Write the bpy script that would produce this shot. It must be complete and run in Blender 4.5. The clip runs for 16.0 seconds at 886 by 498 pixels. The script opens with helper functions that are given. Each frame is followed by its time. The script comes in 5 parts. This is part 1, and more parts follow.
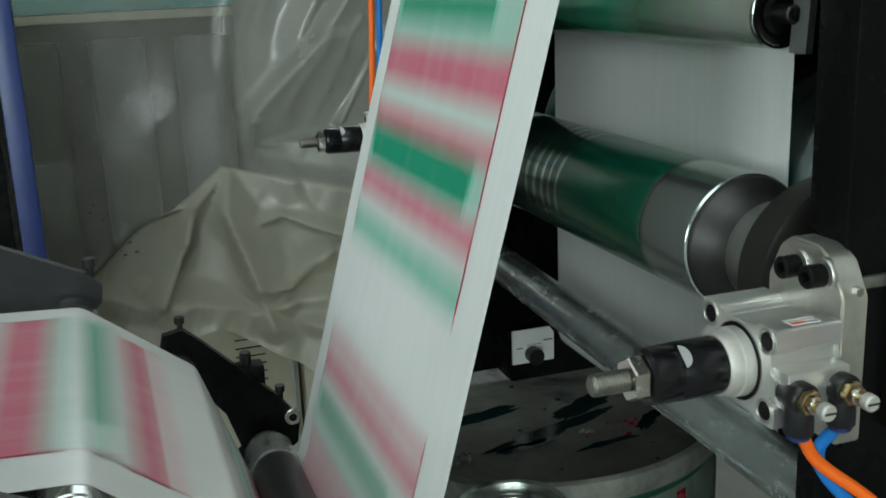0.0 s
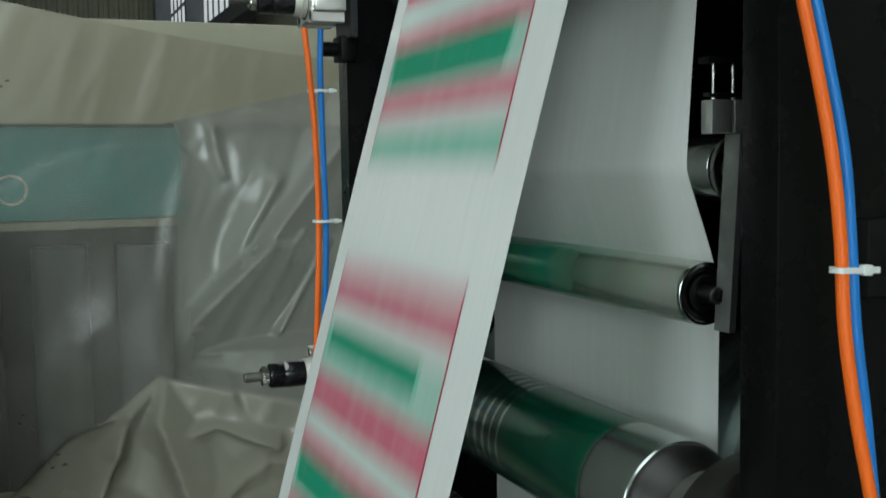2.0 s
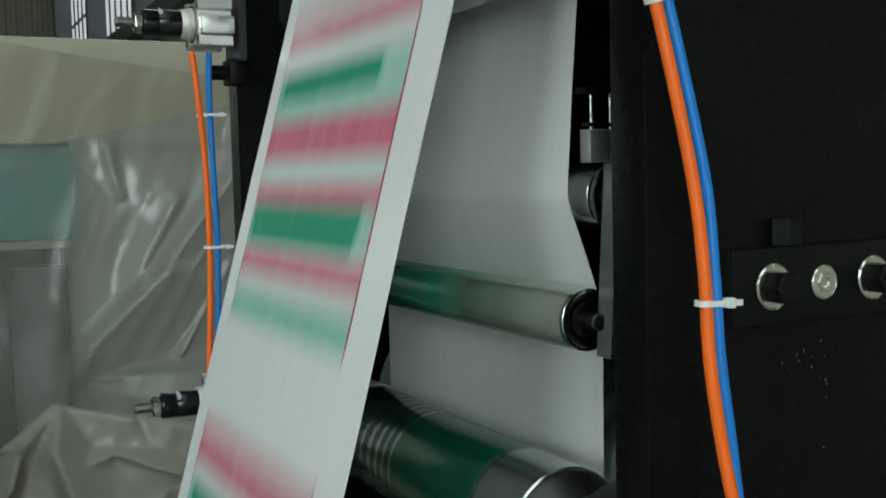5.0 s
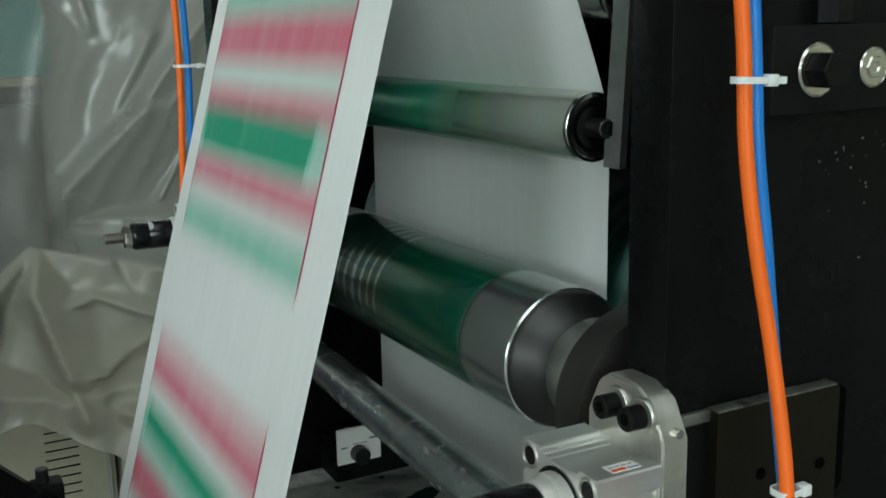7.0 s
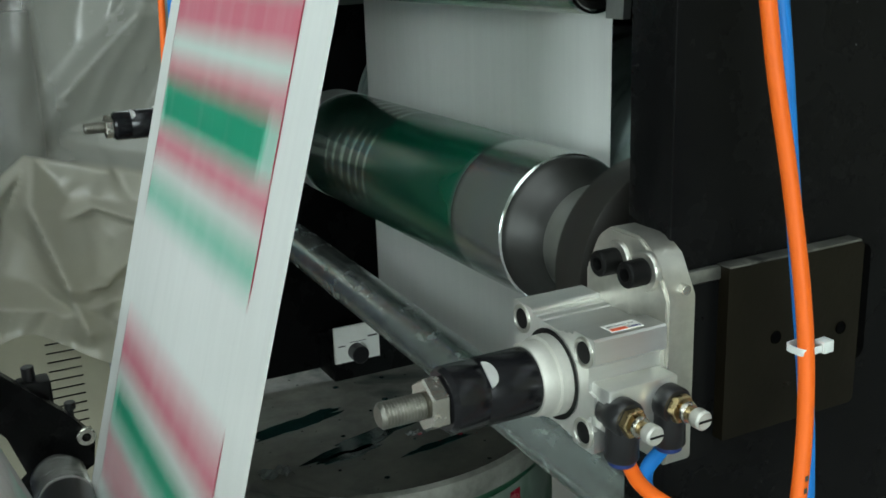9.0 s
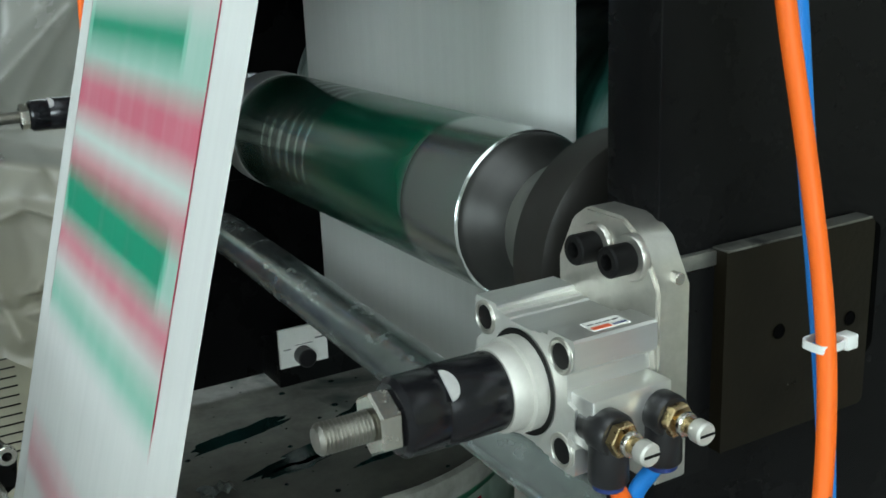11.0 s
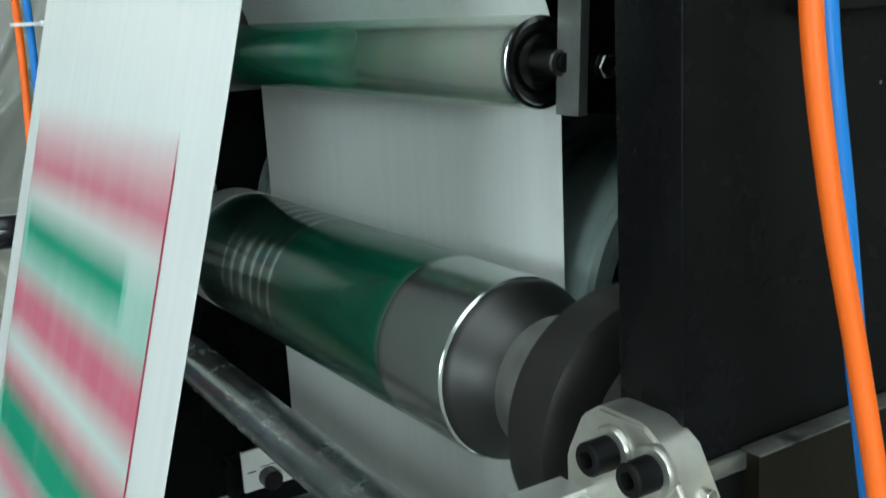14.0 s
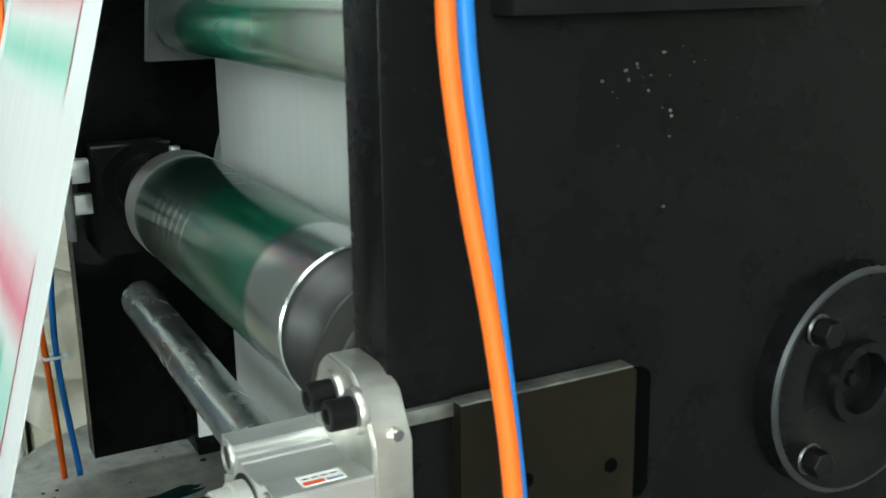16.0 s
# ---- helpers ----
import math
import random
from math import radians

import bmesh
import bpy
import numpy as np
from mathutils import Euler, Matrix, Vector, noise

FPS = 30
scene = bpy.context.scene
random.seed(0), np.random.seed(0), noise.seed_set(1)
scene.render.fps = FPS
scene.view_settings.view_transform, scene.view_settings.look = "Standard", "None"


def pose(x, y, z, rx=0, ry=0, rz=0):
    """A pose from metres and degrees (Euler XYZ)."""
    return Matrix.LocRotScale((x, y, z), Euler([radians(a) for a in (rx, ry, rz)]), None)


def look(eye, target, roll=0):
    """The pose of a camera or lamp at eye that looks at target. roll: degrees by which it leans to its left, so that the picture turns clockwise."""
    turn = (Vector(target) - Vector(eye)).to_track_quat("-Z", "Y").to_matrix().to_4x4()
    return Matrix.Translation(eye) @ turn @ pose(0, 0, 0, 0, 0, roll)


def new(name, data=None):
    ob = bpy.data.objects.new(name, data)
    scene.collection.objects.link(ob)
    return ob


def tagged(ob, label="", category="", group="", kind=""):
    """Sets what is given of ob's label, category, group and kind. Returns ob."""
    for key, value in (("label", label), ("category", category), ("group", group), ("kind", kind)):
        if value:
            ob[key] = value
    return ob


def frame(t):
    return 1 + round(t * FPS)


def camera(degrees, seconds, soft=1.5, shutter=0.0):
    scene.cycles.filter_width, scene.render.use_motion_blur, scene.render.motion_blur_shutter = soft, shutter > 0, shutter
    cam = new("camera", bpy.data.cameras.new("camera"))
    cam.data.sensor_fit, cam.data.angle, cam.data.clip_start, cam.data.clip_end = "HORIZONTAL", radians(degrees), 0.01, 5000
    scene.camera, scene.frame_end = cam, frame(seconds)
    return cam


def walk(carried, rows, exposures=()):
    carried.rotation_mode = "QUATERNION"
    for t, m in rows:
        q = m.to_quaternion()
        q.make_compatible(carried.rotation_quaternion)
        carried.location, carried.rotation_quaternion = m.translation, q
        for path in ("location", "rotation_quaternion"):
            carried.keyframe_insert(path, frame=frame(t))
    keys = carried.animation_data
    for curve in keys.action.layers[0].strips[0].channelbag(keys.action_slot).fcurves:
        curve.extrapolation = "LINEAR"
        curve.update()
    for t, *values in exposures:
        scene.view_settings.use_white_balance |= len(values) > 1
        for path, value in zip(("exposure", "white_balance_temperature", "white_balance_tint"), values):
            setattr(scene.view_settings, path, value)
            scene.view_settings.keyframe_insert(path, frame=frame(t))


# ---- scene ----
import itertools

# camera and its way round the press
cam = camera(46.1, 16.0, soft=1.6, shutter=0.34)
ROWS = [
    (0, 0.0664, -0.0384, 1.4609, 75.06, 2.33, -18.92),
    (0.5, 0.0583, -0.0368, 1.4714, 77.17, 1.57, -18.53),
    (1, 0.0529, -0.0454, 1.4876, 80.07, 1.43, -19.55),
    (1.5, 0.0544, -0.0509, 1.5034, 82.89, 0.93, -21.45),
    (2, 0.0532, -0.0552, 1.5165, 85.34, 0.92, -22.33),
    (2.5, 0.0507, -0.0630, 1.5286, 87.88, 0.62, -23.01),
    (3, 0.0487, -0.0724, 1.5408, 90.60, 0.33, -23.14),
    (5.5, 0.0811, -0.0479, 1.5194, 83.37, 1.45, -27.91),
    (6, 0.0875, -0.0298, 1.5086, 80.58, 2.23, -27.06),
    (6.5, 0.0919, -0.0163, 1.5005, 79.14, 2.05, -27.01),
    (7, 0.0992, -0.0006, 1.4883, 78.01, 1.19, -27.92),
    (7.5, 0.1012, 0.0068, 1.4788, 77.15, 1.30, -27.58),
    (8, 0.1077, 0.0119, 1.4693, 75.78, 1.58, -27.51),
    (8.5, 0.1144, 0.0179, 1.4584, 74.71, 1.84, -27.50),
    (9, 0.1280, 0.0289, 1.4450, 73.75, 1.91, -27.47),
    (11.5, 0.1600, 0.1075, 1.4221, 73.43, 2.59, -31.12),
    (12, 0.1609, 0.1308, 1.4250, 73.29, 2.80, -31.68),
    (12.5, 0.1676, 0.1471, 1.4305, 73.21, 2.70, -32.20),
    (13, 0.1768, 0.1579, 1.4353, 73.35, 2.87, -33.19),
    (13.5, 0.1851, 0.1529, 1.4430, 74.31, 3.10, -33.51),
    (14, 0.1792, 0.1377, 1.4558, 76.69, 3.09, -32.86),
    (14.5, 0.1700, 0.1175, 1.4673, 78.58, 2.82, -32.66),
    (15, 0.1813, 0.0869, 1.4651, 77.82, 2.39, -31.79),
    (15.5, 0.2103, 0.0579, 1.4651, 76.29, 1.19, -30.37),
    (16, 0.2520, 0.0406, 1.4598, 75.45, 0.80, -28.41),
]
walk(cam, [(t, pose(*r)) for t, *r in ROWS], exposures=[(0.0, -0.58, 6500, 10), (1.0, -0.64, 6500, 10), (2.0, -0.76, 6500, 10), (3.0, -0.82, 6500, 11), (5.5, -0.74, 6500, 10), (7.0, -0.62, 6500, 10), (9.0, -0.3, 6500, 10), (11.5, -0.06, 6350, 12), (13.0, -0.02, 6350, 12), (14.5, -0.10, 6200, 9), (15.3, 0.05, 6350, 9), (16.0, 0.52, 6500, 10)])

# ---- light: daylight in a large hall ----
world = bpy.data.worlds.new("sky")
scene.world = world
world.use_nodes = True
wn = world.node_tree
sky = wn.nodes.new("ShaderNodeTexSky")
sky.sky_type, sky.sun_disc, sky.sun_elevation, sky.sun_rotation = "NISHITA", False, radians(42), radians(150)
wn.links.new(sky.outputs[0], wn.nodes["Background"].inputs[0])
wn.nodes["Background"].inputs[1].default_value = 0.1


def area(name, eye, target, sx, sy, watts, colour):
    """An area lamp that stands in for daylight through one opening of the hall."""
    d = bpy.data.lights.new(name, "AREA")
    d.shape, d.size, d.size_y, d.energy, d.color = "RECTANGLE", sx, sy, watts, colour
    ob = new(name, d)
    ob.matrix_world = look(eye, target)
    return ob


# Roof, south and west lamps are added out of view to light the press.
area("added_roof_light", (-2.5, -2.0, 8.4), (-2.5, -1.9, 0), 6.0, 8.0, 160, (0.86, 1.0, 0.98))
area("added_south_light", (-4.0, -12.6, 4.2), (0.3, 0.7, 1.3), 9.0, 5.0, 2250, (0.85, 1.0, 0.99))
area("added_west_light", (-16.6, -2.0, 3.4), (0, -0.5, 1.3), 6.0, 4.5, 840, (0.84, 1.0, 1.0))
area("window_daylight", (4.5, 9.0, 6.0), (0, 2.0, 1.0), 10.0, 2.4, 260, (0.88, 1.0, 1.0))


# ---- materials ----
def mat(name, colour, rough=0.5, metal=0.0, vary=0.15, scale=30.0, bump=0.0, bump_scale=200.0, stain=None, stain_at=0.62, stretch=(1, 1, 1), coat=0.0, rvary=0.12, spec=0.5):
    """Colour with grain and larger stains, uneven gloss and fine relief."""
    m = bpy.data.materials.new(name)
    m.use_nodes = True
    nt = m.node_tree
    b = nt.nodes["Principled BSDF"]
    co = nt.nodes.new("ShaderNodeTexCoord")
    mp = nt.nodes.new("ShaderNodeMapping")
    mp.inputs["Scale"].default_value = stretch
    nt.links.new(co.outputs["Object"], mp.inputs[0])
    n1 = nt.nodes.new("ShaderNodeTexNoise")
    n1.inputs["Scale"].default_value, n1.inputs["Detail"].default_value, n1.inputs["Roughness"].default_value = scale, 6, 0.65
    nt.links.new(mp.outputs[0], n1.inputs["Vector"])
    r1 = nt.nodes.new("ShaderNodeValToRGB")
    r1.color_ramp.elements[0].position, r1.color_ramp.elements[1].position = 0.3, 0.75
    r1.color_ramp.elements[0].color = (*[c * (1 - vary) for c in colour], 1)
    r1.color_ramp.elements[1].color = (*[min(1, c * (1 + vary)) for c in colour], 1)
    nt.links.new(n1.outputs["Fac"], r1.inputs[0])
    out = r1.outputs[0]
    if stain:
        n2 = nt.nodes.new("ShaderNodeTexNoise")
        n2.inputs["Scale"].default_value, n2.inputs["Detail"].default_value, n2.inputs["Distortion"].default_value = scale * 0.35, 8, 0.6
        nt.links.new(mp.outputs[0], n2.inputs["Vector"])
        r2 = nt.nodes.new("ShaderNodeValToRGB")
        r2.color_ramp.elements[0].position, r2.color_ramp.elements[1].position = stain_at, stain_at + 0.1
        nt.links.new(n2.outputs["Fac"], r2.inputs[0])
        mx = nt.nodes.new("ShaderNodeMix")
        mx.data_type = "RGBA"
        nt.links.new(r2.outputs[0], mx.inputs[0])
        nt.links.new(out, mx.inputs[6])
        mx.inputs[7].default_value = (*stain, 1)
        out = mx.outputs[2]
    nt.links.new(out, b.inputs["Base Color"])
    mr = nt.nodes.new("ShaderNodeMapRange")
    mr.inputs[3].default_value, mr.inputs[4].default_value = max(0.02, rough - rvary), min(1, rough + rvary)
    nt.links.new(n1.outputs["Fac"], mr.inputs[0])
    nt.links.new(mr.outputs[0], b.inputs["Roughness"])
    b.inputs["Metallic"].default_value = metal
    b.inputs["Specular IOR Level"].default_value = spec
    b.inputs["Coat Weight"].default_value = coat
    if bump:
        n3 = nt.nodes.new("ShaderNodeTexNoise")
        n3.inputs["Scale"].default_value, n3.inputs["Detail"].default_value = bump_scale, 4
        nt.links.new(mp.outputs[0], n3.inputs["Vector"])
        bp = nt.nodes.new("ShaderNodeBump")
        bp.inputs["Strength"].default_value, bp.inputs["Distance"].default_value = bump, 0.001
        nt.links.new(n3.outputs["Fac"], bp.inputs["Height"])
        nt.links.new(bp.outputs[0], b.inputs["Normal"])
    return m


BLACK = mat("black_paint", (0.0045, 0.0045, 0.0047), 0.27, 0, 0.3, 14, 0.10, 350, (0.009, 0.010, 0.010), 0.66, spec=0.12)
BLACK_DULL = mat("black_oxide", (0.006, 0.006, 0.006), 0.42, 0.0, 0.3, 90, 0.1, 500, spec=0.12)
BLACK_PLASTIC = mat("black_plastic", (0.012, 0.012, 0.013), 0.35, 0, 0.2, 120, 0.05, 600)
BLACK_ANOD = mat("black_anodised", (0.011, 0.011, 0.013), 0.22, 0.3, 0.15, 60, 0.0, 700, rvary=0.06)
WORN = mat("worn_steel_edge", (0.20, 0.20, 0.18), 0.45, 0.7, 0.4, 70, 0.15, 300, (0.03, 0.03, 0.03), 0.55)
STEEL = mat("steel", (0.50, 0.51, 0.49), 0.26, 1.0, 0.15, 60, 0.06, 400, None, 0.6, (1, 8, 1))
CHROME = mat("chromed_steel", (0.62, 0.64, 0.62), 0.2, 1.0, 0.12, 40, 0.03, 300, (0.26, 0.34, 0.30), 0.63)
STEEL_DARK = mat("dark_turned_steel", (0.10, 0.10, 0.097), 0.36, 1.0, 0.25, 50, 0.05, 400)
DULL_STEEL = mat("inky_steel_pipe", (0.62, 0.68, 0.66), 0.25, 0.85, 0.20, 60, 0.12, 160, (0.05, 0.13, 0.11), 0.64, (1, 0.6, 1))
ALU = mat("anodised_aluminium", (0.74, 0.74, 0.71), 0.34, 0.85, 0.10, 50, 0.06, 500, (0.55, 0.54, 0.50), 0.66, (0.2, 1, 1))
ALU_CAST = mat("milled_aluminium", (0.56, 0.55, 0.50), 0.36, 0.9, 0.22, 50, 0.14, 250, (0.28, 0.27, 0.23), 0.63)
DARK_GREY = mat("dark_grey_steel", (0.028, 0.029, 0.031), 0.42, 0.3, 0.25, 60, 0.1, 300)
IMPRESSION = mat("stained_impression_skin", (0.40, 0.50, 0.48), 0.28, 0.5, 0.3, 22, 0.03, 200, (0.03, 0.15, 0.12), 0.54)
SHOULDER = mat("dark_satin_steel", (0.085, 0.085, 0.082), 0.46, 1.0, 0.35, 45, 0.06, 400, (0.05, 0.055, 0.052), 0.62)
SATIN = mat("satin_turned_steel", (0.42, 0.42, 0.40), 0.36, 1.0, 0.35, 60, 0.1, 400, (0.09, 0.095, 0.09), 0.58)
GREY_PLATE = mat("zinc_plated_bracket", (0.30, 0.31, 0.30), 0.4, 0.8, 0.2, 60, 0.06, 300)
BRASS = mat("brass", (0.56, 0.43, 0.23), 0.28, 1.0, 0.12, 150)
NICKEL = mat("nickel", (0.66, 0.64, 0.58), 0.24, 1.0, 0.1, 150)
BARE_END = mat("bare_ground_steel", (0.55, 0.55, 0.54), 0.35, 0.35, 0.2, 60, 0.03, 300, (0.36, 0.42, 0.39), 0.62)
THREAD = mat("dull_steel_thread", (0.30, 0.29, 0.26), 0.42, 1.0, 0.2, 150)
PAPER = mat("white_coated_paper", (0.80, 0.81, 0.79), 0.24, 0, 0.03, 9, 0.0, 25, None, 0.6, (1, 14, 1), rvary=0.03)
ORANGE = mat("orange_hose", (0.88, 0.14, 0.008), 0.48, 0, 0.05, 25, rvary=0.06, spec=0.35)
BLUE = mat("blue_hose", (0.01, 0.19, 0.60), 0.46, 0, 0.06, 25, rvary=0.06, spec=0.35)
WHITE_NYLON = mat("white_nylon", (0.72, 0.74, 0.72), 0.4, 0, 0.05, 80)
WHITE = mat("white_label", (0.74, 0.74, 0.70), 0.5, 0, 0.06, 60)
RED_LABEL = mat("orange_red_print", (0.70, 0.10, 0.03), 0.5, 0, 0.1, 90)
INK_TEXT = mat("dark_print", (0.05, 0.05, 0.05), 0.6, 0, 0.1, 90)
MARK = mat("grey_smudge", (0.12, 0.115, 0.09), 0.7, 0, 0.3, 60)
RED_INK = mat("red_ink", (0.32, 0.012, 0.03), 0.25, 0, 0.4, 90)
GREEN_INK = mat("green_ink", (0.005, 0.026, 0.024), 0.16, 0, 0.5, 60, 0.4, 120)
DISC = mat("dull_grey_disc", (0.030, 0.028, 0.025), 0.45, 0.2, 0.3, 30, 0.1, 200)
CAST_NOSE = mat("matt_cast_aluminium", (0.60, 0.59, 0.54), 0.52, 0.55, 0.12, 60, 0.1, 300, (0.40, 0.39, 0.35), 0.64)
CLEAR_SCRAP = mat("crumpled_clear_scrap", (0.16, 0.18, 0.17), 0.15, 0, 0.3, 60, 0.5, 90)
BEIGE = mat("beige_enamel", (0.36, 0.34, 0.26), 0.5, 0, 0.1, 8, 0.05, 200, (0.26, 0.24, 0.18), 0.62)
TEAL = mat("teal_enamel", (0.05, 0.27, 0.26), 0.5, 0, 0.15, 6)
GREY_PAINT = mat("grey_enamel", (0.30, 0.31, 0.30), 0.5, 0, 0.15, 6)
BLUE_PAINT = mat("blue_enamel", (0.014, 0.032, 0.15), 0.4, 0, 0.2, 20)
TRAY = mat("inky_tray", (0.26, 0.26, 0.23), 0.36, 0.1, 0.45, 26, 0.4, 60, (0.018, 0.040, 0.040), 0.60)
DRUM = mat("drum_green", (0.008, 0.085, 0.04), 0.38, 0, 0.4, 20, 0.1, 100, (0.26, 0.29, 0.27), 0.64)
CONCRETE = mat("concrete", (0.30, 0.295, 0.28), 0.8, 0, 0.2, 3, 0.3, 60, (0.16, 0.155, 0.145), 0.6)
HALL_WALL = mat("ribbed_wall_sheet", (0.42, 0.41, 0.31), 0.6, 0, 0.15, 1.5)
MACHINE_GREY = mat("machine_grey", (0.17, 0.18, 0.175), 0.5, 0, 0.25, 8)
HALL_STEEL = mat("grey_steelwork", (0.16, 0.17, 0.18), 0.55, 0.2, 0.2, 3)
HALL_ROOF = mat("roof_sheet", (0.22, 0.22, 0.19), 0.6, 0, 0.2, 1.5)


def glow(name, colour, strength):
    m = bpy.data.materials.new(name)
    m.use_nodes = True
    b = m.node_tree.nodes["Principled BSDF"]
    b.inputs["Base Color"].default_value = (*colour, 1)
    b.inputs["Emission Color"].default_value = (*colour, 1)
    b.inputs["Emission Strength"].default_value = strength
    return m


DAYLIGHT = glow("daylit_glazing", (0.86, 0.93, 0.95), 1.0)


def plastic_film(name):
    """Dusty translucent film: beige tarpaulin at the top, clearer film over the machine, paler, less clear folds at the
    foot.
    """
    m = mat(name, (0.36, 0.37, 0.34), 0.25, 0, 0.12, 4, 0.10, 25)
    nt = m.node_tree
    b = nt.nodes["Principled BSDF"]
    b.inputs["Coat Weight"].default_value, b.inputs["Coat Roughness"].default_value = 0.48, 0.13
    co = nt.nodes.new("ShaderNodeTexCoord")
    grain = nt.nodes.new("ShaderNodeTexNoise")
    grain.inputs["Scale"].default_value, grain.inputs["Detail"].default_value = 9, 5
    nt.links.new(co.outputs["Object"], grain.inputs["Vector"])

    def plane(a, c, off):
        d = nt.nodes.new("ShaderNodeVectorMath")
        d.operation = "DOT_PRODUCT"
        nt.links.new(co.outputs["Object"], d.inputs[0])
        d.inputs[1].default_value = (a, 0, c)
        s = nt.nodes.new("ShaderNodeMath")
        s.operation = "SUBTRACT"
        nt.links.new(d.outputs["Value"], s.inputs[0])
        s.inputs[1].default_value = off
        return s.outputs[0]

    def both(op, p, q):
        s = nt.nodes.new("ShaderNodeMath")
        s.operation = op
        nt.links.new(p, s.inputs[0])
        nt.links.new(q, s.inputs[1])
        return s.outputs[0]

    def zone(p, a, z):
        r = nt.nodes.new("ShaderNodeMapRange")
        r.interpolation_type = "SMOOTHSTEP"
        nt.links.new(p, r.inputs[0])
        r.inputs[1].default_value, r.inputs[2].default_value = a, z
        return r.outputs[0]

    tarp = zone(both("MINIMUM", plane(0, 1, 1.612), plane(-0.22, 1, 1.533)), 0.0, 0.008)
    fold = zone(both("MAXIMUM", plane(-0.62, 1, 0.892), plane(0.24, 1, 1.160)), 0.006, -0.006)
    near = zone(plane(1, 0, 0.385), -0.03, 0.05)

    def pick(kind, start, steps):
        out = None
        for f, v in steps:
            x = nt.nodes.new("ShaderNodeMix")
            x.data_type = kind
            k = (6, 7, 2) if kind == "RGBA" else (2, 3, 0)
            nt.links.new(f, x.inputs[0])
            if out is None:
                x.inputs[k[0]].default_value = start
            else:
                nt.links.new(out, x.inputs[k[0]])
            x.inputs[k[1]].default_value = v
            out = x.outputs[k[2]]
        return out

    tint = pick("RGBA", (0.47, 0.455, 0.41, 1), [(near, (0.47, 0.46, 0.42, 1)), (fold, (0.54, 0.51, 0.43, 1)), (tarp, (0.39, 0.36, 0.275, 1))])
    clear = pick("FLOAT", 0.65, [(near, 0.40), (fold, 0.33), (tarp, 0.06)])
    mx = nt.nodes.new("ShaderNodeMix")
    mx.data_type, mx.blend_type = "RGBA", "MULTIPLY"
    mx.inputs[0].default_value = 1.0
    dust = nt.nodes.new("ShaderNodeValToRGB")
    dust.color_ramp.elements[0].position, dust.color_ramp.elements[1].position = 0.3, 0.7
    dust.color_ramp.elements[0].color, dust.color_ramp.elements[1].color = (0.84, 0.84, 0.83, 1), (1, 1, 1, 1)
    nt.links.new(grain.outputs["Fac"], dust.inputs[0])
    nt.links.new(tint, mx.inputs[6])
    nt.links.new(dust.outputs[0], mx.inputs[7])
    nt.links.new(mx.outputs[2], b.inputs["Base Color"])
    tr = nt.nodes.new("ShaderNodeBsdfTransparent")
    tr.inputs[0].default_value = (0.92, 0.93, 0.91, 1)
    tl = nt.nodes.new("ShaderNodeBsdfTranslucent")
    nt.links.new(tint, tl.inputs[0])
    a = nt.nodes.new("ShaderNodeMixShader")
    a.inputs[0].default_value = 0.25
    c = nt.nodes.new("ShaderNodeMixShader")
    mr = nt.nodes.new("ShaderNodeMath")
    mr.operation = "MULTIPLY_ADD"
    mr.inputs[1].default_value = 0.30
    nt.links.new(grain.outputs["Fac"], mr.inputs[0])
    sh = nt.nodes.new("ShaderNodeMath")
    sh.operation, sh.use_clamp = "SUBTRACT", True
    sh.inputs[1].default_value = 0.15
    nt.links.new(clear, mr.inputs[2])
    nt.links.new(mr.outputs[0], sh.inputs[0])
    nt.links.new(sh.outputs[0], c.inputs[0])
    nt.links.new(b.outputs[0], a.inputs[1])
    nt.links.new(tl.outputs[0], a.inputs[2])
    nt.links.new(a.outputs[0], c.inputs[1])
    nt.links.new(tr.outputs[0], c.inputs[2])
    nt.links.new(c.outputs[0], nt.nodes["Material Output"].inputs[0])
    return m


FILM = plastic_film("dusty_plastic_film")


